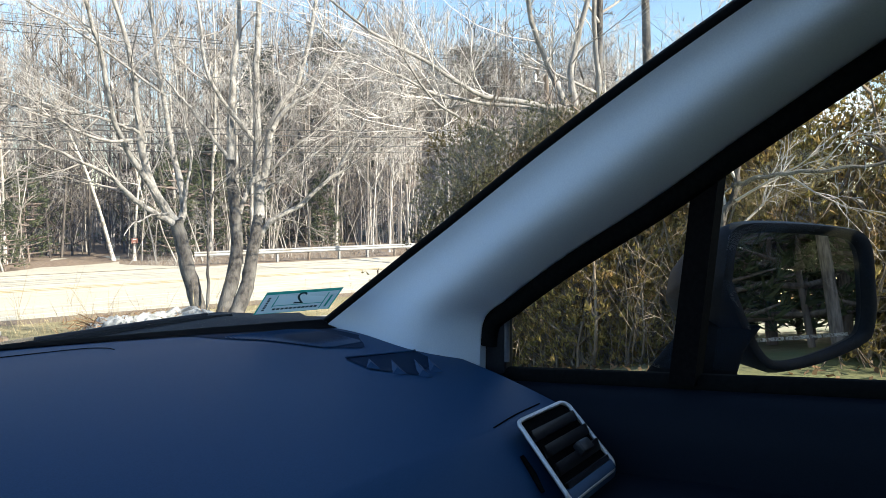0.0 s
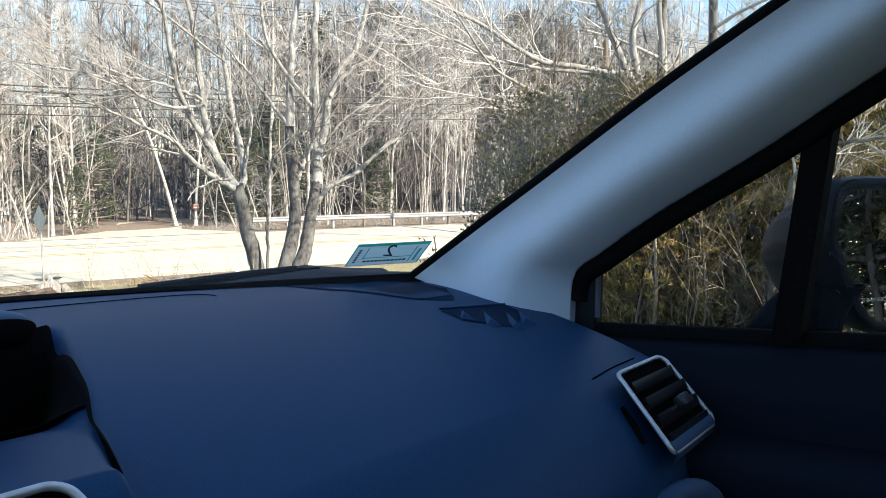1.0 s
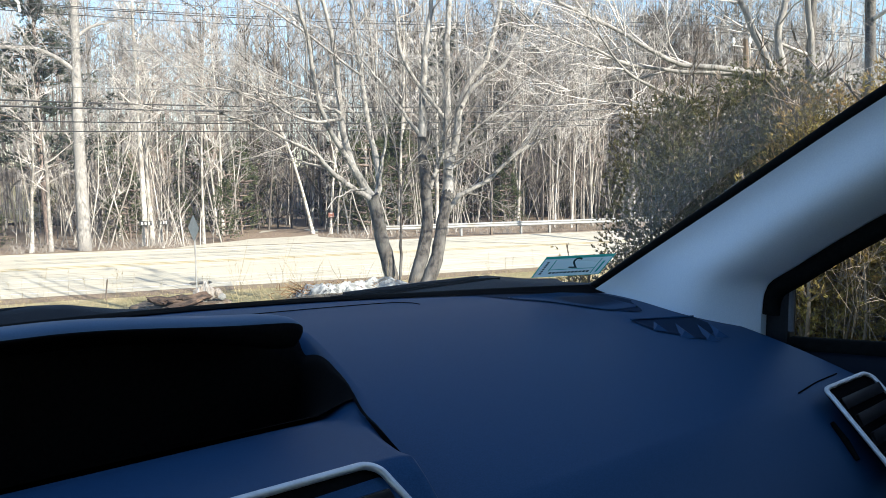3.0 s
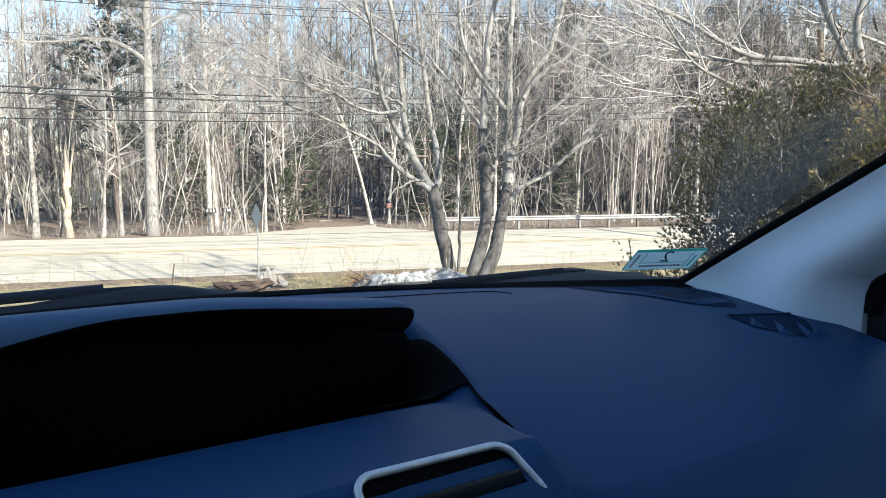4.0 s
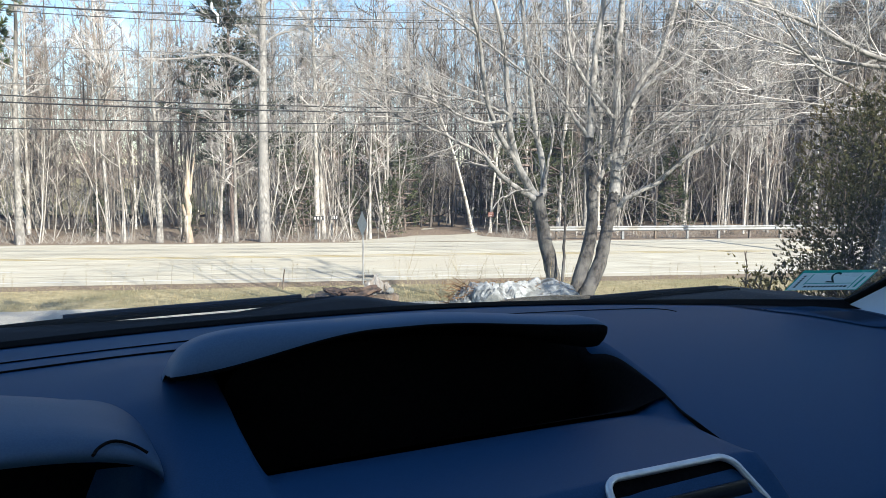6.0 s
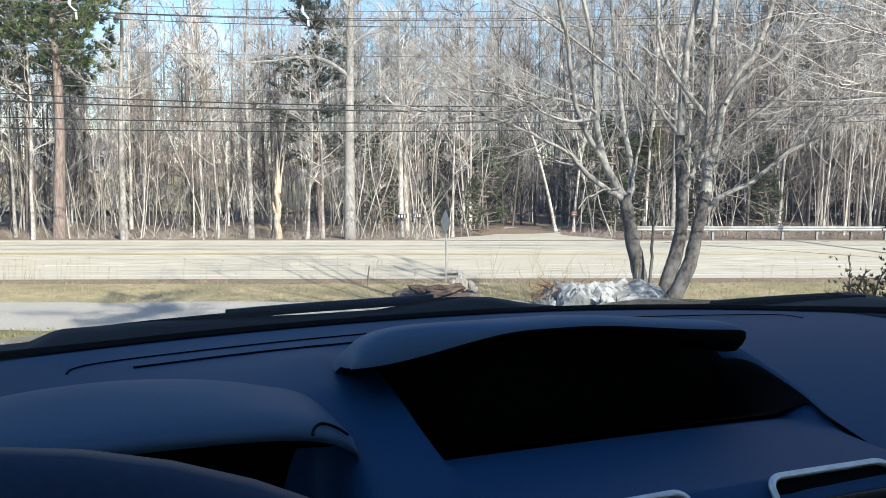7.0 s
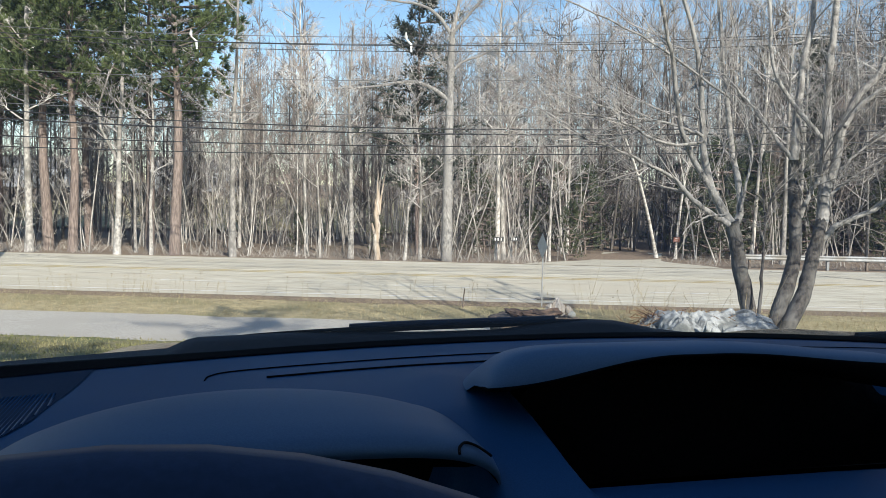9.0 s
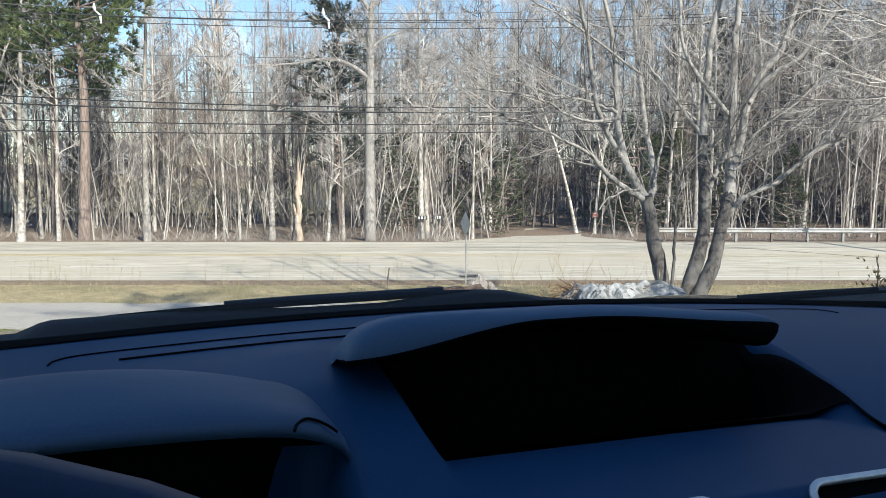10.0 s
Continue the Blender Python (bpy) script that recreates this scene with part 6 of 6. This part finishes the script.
# pillars
for sg in (1, -1):
    U = ((0.662, 0.625, 1.040), (0.655, 0.51, 1.112), (0.645, 0.405, 1.175), (0.630, 0.254, 1.266), (0.603, 0.083, 1.354), (0.56, -0.14, 1.452))
    L = ((0.700, 0.402, 1.010), (0.700, 0.398, 1.075), (0.700, 0.367, 1.103), (0.699, 0.293, 1.155), (0.695, 0.199, 1.212), (0.690, 0.112, 1.270), (0.680, 0.01, 1.334), (0.660, -0.11, 1.40))
    if sg < 0:
        U = ((0.675, 0.70, 1.034), (0.665, 0.56, 1.10), *U[2:])
    cu, cl = curve_through(U, 26), [p - UP * 0.008 * min(1.0, k / 5) for k, p in enumerate(curve_through(L, 26))]
    rows = []
    for a, b in zip(cu, cl):
        row = []
        for j in range(15):
            t = j / 14
            p = a.lerp(b, t) + Vector((-0.033 * math.sin(math.pi * t ** 1.75), 0, 0))
            row.append((sg * p.x, p.y, p.z))
        rows.append(row)
    mb = Mesh()
    mb.grid(rows)
    back = [[(x + sg * 0.035, y, z - 0.004) for x, y, z in r] for r in rows]
    mb.grid(back)
    mb.grid([[r[0] for r in rows], [r[0] for r in back]])
    mb.grid([[r[-1] for r in rows], [r[-1] for r in back]])
    pil = part("windscreen_pillar", mb, TRIM, car, "pale grey plastic pillar trim")
    mb = Mesh()
    mb.tube([(sg * (p.x + 0.006), p.y + 0.004, p.z + 0.004) for p in cu], 0.006, 6)
    part("seal", mb, RUBBER, pil)
    mb = Mesh()
    mb.tube([(sg * (p.x + 0.012), p.y - 0.004, p.z - 0.008) for p in cl[2:]], 0.0115, 8)
    part("seal", mb, RUBBER, pil)

    # door with its quarter light
    door = Mesh()

    def belt(y):
        return 1.058 - 0.10 * y

    rows = []
    for i in range(31):
        y = 0.43 - 1.75 * i / 30
        z = belt(y) - 0.02
        rows.append([(sg * x, y, zz) for x, zz in ((0.735, z - 0.004), (0.715, z), (0.69, z - 0.012), (0.678, z - 0.05), (0.675, z - 0.12), (0.69, z - 0.2), (0.685, z - 0.3), (0.67, z - 0.5), (0.69, 0.2))])
    door.grid(rows)
    dr = part("door_panel", door, DOOR, car, "dark plastic door lining")
    mb = Mesh()
    mb.tube([(sg * 0.722, 0.43 - 1.75 * i / 20, belt(0.43 - 1.75 * i / 20) - 0.018) for i in range(21)], 0.011, 8)
    part("belt_seal", mb, RUBBER, dr)
    mb = Mesh()
    mb.grid([[(sg * 0.728, y0, z), (sg * 0.728, y1, z), (sg * 0.705, y1, z), (sg * 0.705, y0, z)] for y0, y1, z in ((0.182, 0.157, 1.025), (0.170, 0.146, 1.14), (0.158, 0.134, 1.262))], close=True)
    part("window_divider", mb, BLACK_AND_SHADE, dr, smooth=False)
    mb = Mesh()
    mb.box((sg * 0.722, 0.393, 1.05), (0.02, 0.034, 0.1))
    part("window_frame", mb, BLACK, dr, smooth=False, bevel=0.004)
    mb = Mesh()
    mb.tube([(sg * 0.716, 0.375, 1.02), (sg * 0.716, 0.375, 1.085)], 0.0035, 6)
    part("window_frame", mb, FRAME_GREY, dr)
    gq = Mesh()
    gq.face(*[(sg * 0.732, y, z) for y, z in ((0.40, 1.0), (0.40, 1.10), (0.165, 1.26), (0.17, 1.02))])
    g = part("quarter_glass", gq, GLASS, dr, "small fixed quarter window", smooth=False)
    g.visible_shadow = False
    gq = Mesh()
    gq.face(*[(sg * x, y, z) for x, y, z in ((0.732, 0.17, 1.02), (0.732, 0.165, 1.26), (0.66, -0.12, 1.40), (0.64, -0.9, 1.42), (0.735, -0.95, 1.12))])
    g = part("door_glass", gq, GLASS, dr, "closed side window", smooth=False)
    g.visible_shadow = False
    mb = Mesh()
    mb.grid([[(sg * x, 0.24 - 0.12 * i, z + 0.012 * min(i, 3)) for x, z in ((0.70, 0.935), (0.655, 0.932), (0.625, 0.926), (0.615, 0.915), (0.618, 0.87), (0.64, 0.82))] for i in range(10)])
    part("arm_rest", mb, DOOR, dr, "dark padded arm rest of the door")
    mb = Mesh()
    mb.tube([(sg * 0.66, 0.25, 0.80), (sg * 0.645, 0.05, 0.83), (sg * 0.645, -0.3, 0.84)], [0.02, 0.03, 0.03], 10)
    part("door_pull", mb, SILVER if sg > 0 else BLACK, dr, "satin grey door pull")

    # outside mirror
    mir = Mesh()
    C = Vector((sg * 0.906, 0.110, 1.097))
    nrm = Vector((-sg * 0.57, -0.82, 0.086)).normalized()
    upv = (UP - nrm * UP.dot(nrm)).normalized()
    rt = Vector((-nrm.y, nrm.x, 0)).normalized()
    out = [(-0.098, 0.02), (-0.085, 0.07), (-0.05, 0.082), (0.06, 0.076), (0.108, 0.062), (0.116, 0.01), (0.113, -0.038), (0.092, -0.062), (0.0, -0.083), (-0.055, -0.07)]
    ol = curve_through([(*o, 0) for o in out] + [(*out[0], 0)], 49)[:-1]

    def lay(p, k, depth, tall=None, drop=0.0):
        return C + rt * (p.x * k * sg) + upv * (p.y * (tall or k) - drop) + nrm * depth

    mir.grid([[lay(p, 1.0, 0.0) for p in ol], [lay(p, 1.04, -0.012) for p in ol], [lay(p, 1.02, -0.05, 0.97, 0.002) for p in ol], [lay(p, 0.97, -0.09, 0.84, 0.008) for p in ol], [lay(p, 0.88, -0.125, 0.66, 0.014) for p in ol], [lay(p, 0.66, -0.155, 0.45, 0.018) for p in ol], [lay(p, 0.15, -0.17, 0.1, 0.02) for p in ol]], close=True)
    mir.grid([[lay(p, 0.86, -0.012) for p in ol], [lay(p, 0.9, 0.002) for p in ol], [lay(p, 1.0, 0.0) for p in ol]], close=True)
    mh = part("outside_mirror", mir, BLACK, car, "black plastic outside mirror housing")
    gl = Mesh()
    gl.face(*[lay(p, 0.88, -0.008) for p in ol])
    part("mirror_glass", gl, MIRROR, mh, "mirror glass reflecting trees", smooth=False)
    if sg > 0:
        fc = bpy.data.curves.new("caution_text", "FONT")
        fc.body, fc.size, fc.align_x = "OBJECTS IN MIRROR ARE CLOSER THAN THEY APPEAR", 0.006, "CENTER"
        txt = new("caution_text", fc)
        txt.data.materials.append(SIGN_WHITE)
        o = C - upv * 0.051 + rt * 0.006 - nrm * 0.0072
        txt.matrix_world = Matrix(((rt.x, upv.x, nrm.x, o.x), (rt.y, upv.y, nrm.y, o.y), (rt.z, upv.z, nrm.z, o.z), (0, 0, 0, 1)))
        txt.parent = mh
    st = Mesh()
    rings = []
    for cx, cy, cz, wx, wy in ((0.765, 0.185, 0.985, 0.028, 0.056), (0.768, 0.185, 1.008, 0.026, 0.052), (0.78, 0.182, 1.028, 0.024, 0.044), (0.80, 0.178, 1.045, 0.024, 0.04), (0.85, 0.17, 1.065, 0.024, 0.036)):
        rings.append([(sg * (cx + wx * math.cos(a)), cy + wy * math.sin(a), cz) for a in [2 * math.pi * k / 20 for k in range(20)]])
    st.grid(rings, close=True)
    part("mirror_foot", st, RUBBER, mh)

# windscreen and its edge
mb = Mesh()
rows = []
for i in range(25):
    x = -1 + 2 * i / 24
    lo = Vector((0.685 * x, edge_y(0.685 * x) + 0.023, 1.045))
    hi = Vector((0.575 * x, -0.10 - 0.06 * x * x, 1.458))
    rows.append([lo.lerp(hi, j / 10) + Vector((0, 0.02, 0.03)) * math.sin(math.pi * j / 10) for j in range(11)])
mb.grid(rows)
ws = part("windscreen", mb, GLASS_VEILED, car, "clear raked windscreen")
ws.visible_shadow = False

mb = Mesh()


COWL = ((-0.78, 1.036), (-0.62, 1.047), (-0.45, 1.054), (-0.425, 1.0645), (-0.33, 1.066), (-0.17, 1.061), (-0.085, 1.061), (-0.03, 1.067), (0.03, 1.071), (0.06, 1.069),
        (0.11, 1.059), (0.17, 1.052), (0.41, 1.047), (0.53, 1.053), (0.61, 1.056), (0.68, 1.046), (0.78, 1.038))


def cowl_top(x):
    for (a, p), (c, q) in zip(COWL, COWL[1:]):
        if x <= c:
            return p + (q - p) * (x - a) / (c - a)
    return COWL[-1][1]


band = Mesh()
band.grid([[(x, edge_y(x) - 0.016, dash_z(x, edge_y(x) - 0.016) + 0.0015), (x, edge_y(x) + 0.0, dash_z(x, edge_y(x)) + 0.004), (x, edge_y(x) + 0.012, 1.0535)] for x in [-0.66 + 1.32 * i / 80 for i in range(81)]])
part("windscreen_band", band, BLACK_AND_SHADE, car, "black band along the foot of the windscreen")
rows = []
for i in range(149):
    x = -0.74 + 1.48 * i / 148
    y = 0.80 - 0.10 * x * x
    lo = edge_y(x) + 0.008
    y = max(y, lo + 0.012)
    rows.append([(x, lo - 0.012, 1.040), (x, lo, 1.051), (x, y - 0.005, cowl_top(x) - 0.004), (x, y + 0.01, cowl_top(x)), (x, y + 0.03, cowl_top(x) - 0.004), (x, y + 0.07, 1.0)])
mb.grid(rows)
part("cowl", mb, BLACK, car, "black plastic cowl under the windscreen")
for pts in (((0.03, 0.822, 1.069), (-0.1, 0.824, 1.0665), (-0.2, 0.816, 1.066), (-0.33, 0.803, 1.063), (-0.42, 0.80, 1.058)), ((0.62, 0.755, 1.052), (0.5, 0.775, 1.049), (0.36, 0.785, 1.046), (0.2, 0.80, 1.045))):
    mb = Mesh()
    mb.tube(curve_through(pts, 14), [0.002, 0.0035] + [0.0045] * 10 + [0.0035, 0.002], 6)
    w = part("wiper", mb, RUBBER, car, "black windscreen wiper")
    mb = Mesh()
    q = curve_through(pts, 14)
    mb.tube([p + Vector((0, 0.012, 0.002)) for p in q[1:9]], 0.004, 5)
    part("arm", mb, BLACK, w)

mb = Mesh()
rows = []
for j in range(21):
    y = 0.86 + 1.0 * j / 20
    row = []
    for i in range(61):
        x = -0.87 + 1.74 * i / 60
        z = 1.02 - 0.13 * smoothstep(0.51, 0.9, abs(x)) - 0.012 * (1 - smoothstep(0.38, 0.49, abs(x)))
        z -= 0.14 * (y - 1.0) + 0.25 * max(0.0, y - 1.12) ** 1.5
        row.append((x, y - 0.12 * x * x, z))
    rows.append(row)
mb.grid(rows)
part("bonnet", mb, CAR_PAINT, car, "glossy dark grey bonnet")

# inspection sticker in the corner of the windscreen
stl, strr, sbl = Vector((0.556, 0.601, 1.100)), Vector((0.642, 0.563, 1.101)), Vector((0.558, 0.630, 1.071))


def on_sticker(u, v, lift=0.0):
    nrm = (strr - stl).cross(sbl - stl).normalized()
    return stl + (strr - stl) * u + (sbl - stl) * v + nrm * (-lift)


def patch(name, u0, v0, u1, v1, mat, lift, parent):
    mb = Mesh()
    mb.grid([[on_sticker(u0, v0, lift), on_sticker(u1, v0, lift)], [on_sticker(u0, v1, lift), on_sticker(u1, v1, lift)]])
    return part(name, mb, mat, parent, smooth=False)


stk = thing("inspection_sticker", "green and white inspection sticker on the windscreen", "sticker")
patch("field", 0.02, 0.13, 0.98, 0.98, STICKER_WHITE, 0.0006, stk)
patch("border", 0, 0, 1, 0.13, STICKER_GREEN, 0.0006, stk)
patch("border", 0, 0.13, 0.02, 0.98, STICKER_GREEN, 0.0006, stk)
patch("border", 0.98, 0.13, 1, 0.98, STICKER_GREEN, 0.0006, stk)
patch("border", 0, 0.98, 1, 1, STICKER_GREEN, 0.0006, stk)
patch("bar", 0.17, 0.16, 0.185, 0.7, STICKER_GREEN, 0.0012, stk)
patch("bar", 0.83, 0.16, 0.845, 0.9, STICKER_GREEN, 0.0012, stk)
patch("bar", 0.17, 0.62, 0.84, 0.65, STICKER_GREEN, 0.0012, stk)
for k in range(11):
    patch("bar", 0.2 + 0.055 * k, 0.75, 0.24 + 0.055 * k, 0.83, STICKER_INK, 0.0012, stk)
for k in range(6):
    patch("bar", 0.065, 0.24 + 0.105 * k, 0.1, 0.31 + 0.105 * k, STICKER_INK, 0.0012, stk)
patch("bar", 0.89, 0.3, 0.92, 0.85, STICKER_GREEN, 0.0012, stk)
fc = bpy.data.curves.new("numeral", "FONT")
fc.body, fc.size, fc.extrude, fc.align_x = "2", 0.03, 0.0, "CENTER"
num = new("numeral", fc)
num.data.materials.append(STICKER_INK)
ux, vx = (strr - stl).normalized(), (stl - sbl).normalized()
nz = ux.cross(vx)
o = on_sticker(0.5, 0.58, 0.0016)
num.matrix_world = Matrix(((-ux.x, vx.x, nz.x, o.x), (-ux.y, vx.y, nz.y, o.y), (-ux.z, vx.z, nz.z, o.z), (0, 0, 0, 1)))
num.parent = stk

# cabin shell behind and above the camera
mb = Mesh()
mb.grid([[(x, -0.10 - 0.06 * (x / 0.575) ** 2 if j == 0 else -0.1 - 1.5 * j / 6, 1.458 + 0.03 * math.sin(math.pi * j / 6) - 0.05 * (x / 0.62) ** 4) for x in [-0.62 + 1.24 * i / 16 for i in range(17)]] for j in range(7)])
mb.grid([[(x, -0.10 - 1.5 * j / 6, 1.50 - 0.05 * (x / 0.64) ** 4) for x in [-0.66 + 1.32 * i / 16 for i in range(17)]] for j in range(7)])
part("roof", mb, HEADLINER, car, "grey roof lining")
for sg in (1, -1):
    mb = Mesh()
    mb.box((sg * 0.675, -0.98, 1.22), (0.05, 0.16, 0.5), Euler((0, sg * -0.2, 0)).to_matrix())
    part("door_pillar", mb, TRIM, car, bevel=0.01)
    mb = Mesh()
    mb.box((sg * 0.72, -0.4, 0.55), (0.04, 1.9, 0.9))
    part("door_skin", mb, CAR_PAINT, car, bevel=0.01)
mb = Mesh()
mb.box((0, -1.6, 0.85), (1.36, 0.1, 0.7))
part("rear_seat", mb, CABIN_DARK, car, bevel=0.04)
# boards added in place of rear windows, to keep light off the dash
mb = Mesh()
mb.box((0, -1.63, 1.33), (1.3, 0.04, 0.34))
part("rear_wall", mb, CABIN_DARK, car, "unseen dark board that keeps light out at the rear", bevel=0.01)
for sg in (1, -1):
    mb = Mesh()
    mb.box((sg * 0.67, -1.33, 1.3), (0.04, 0.62, 0.4), Euler((0, sg * -0.2, 0)).to_matrix())
    part("rear_side", mb, CABIN_DARK, car, bevel=0.01)
mb = Mesh()
mb.box((0, -0.4, 0.25), (1.4, 2.5, 0.05))
part("floor_pan", mb, BLACK, car)

mb = Mesh()
mb.grid([[(x, -0.09 - 1.54 * j / 8, 1.512 + 0.02 * math.sin(math.pi * j / 8) - 0.05 * (x / 0.66) ** 4) for x in [-0.68 + 1.36 * i / 16 for i in range(17)]] for j in range(9)])
part("roof_skin", mb, CAR_PAINT, car)
mb = Mesh()
mb.grid([[(s * 0.84, y - 0.08, z) for s, y, z in ((-1, 0.8, 0.22), (-1, 0.8, 0.9), (-1, 1.82, 0.78), (-1, 1.86, 0.22))], [(s * 0.84, y - 0.08, z) for s, y, z in ((1, 0.8, 0.22), (1, 0.8, 0.9), (1, 1.82, 0.78), (1, 1.86, 0.22))]], close=True)
mb.face(*[(-0.84, y - 0.08, z) for y, z in ((0.8, 0.22), (0.8, 0.9), (1.82, 0.78), (1.86, 0.22))])
mb.face(*[(0.84, y - 0.08, z) for y, z in ((1.86, 0.22), (1.82, 0.78), (0.8, 0.9), (0.8, 0.22))])
part("front_body", mb, CAR_PAINT, car, smooth=False, bevel=0.03)
for sx in (-1, 1):
    for y in (1.3, -1.25):
        mb = Mesh()
        mb.tube([(sx * 0.64, y, 0.31), (sx * 0.66, y, 0.31), (sx * 0.83, y, 0.31), (sx * 0.85, y, 0.31)], [0.29, 0.31, 0.31, 0.29], 28)
        w = part("wheel", mb, RUBBER, car, "black road wheel tyre")
        mb = Mesh()
        mb.tube([(sx * 0.84, y, 0.31), (sx * 0.856, y, 0.31)], [0.2, 0.19], 24)
        part("rim", mb, SILVER, w)
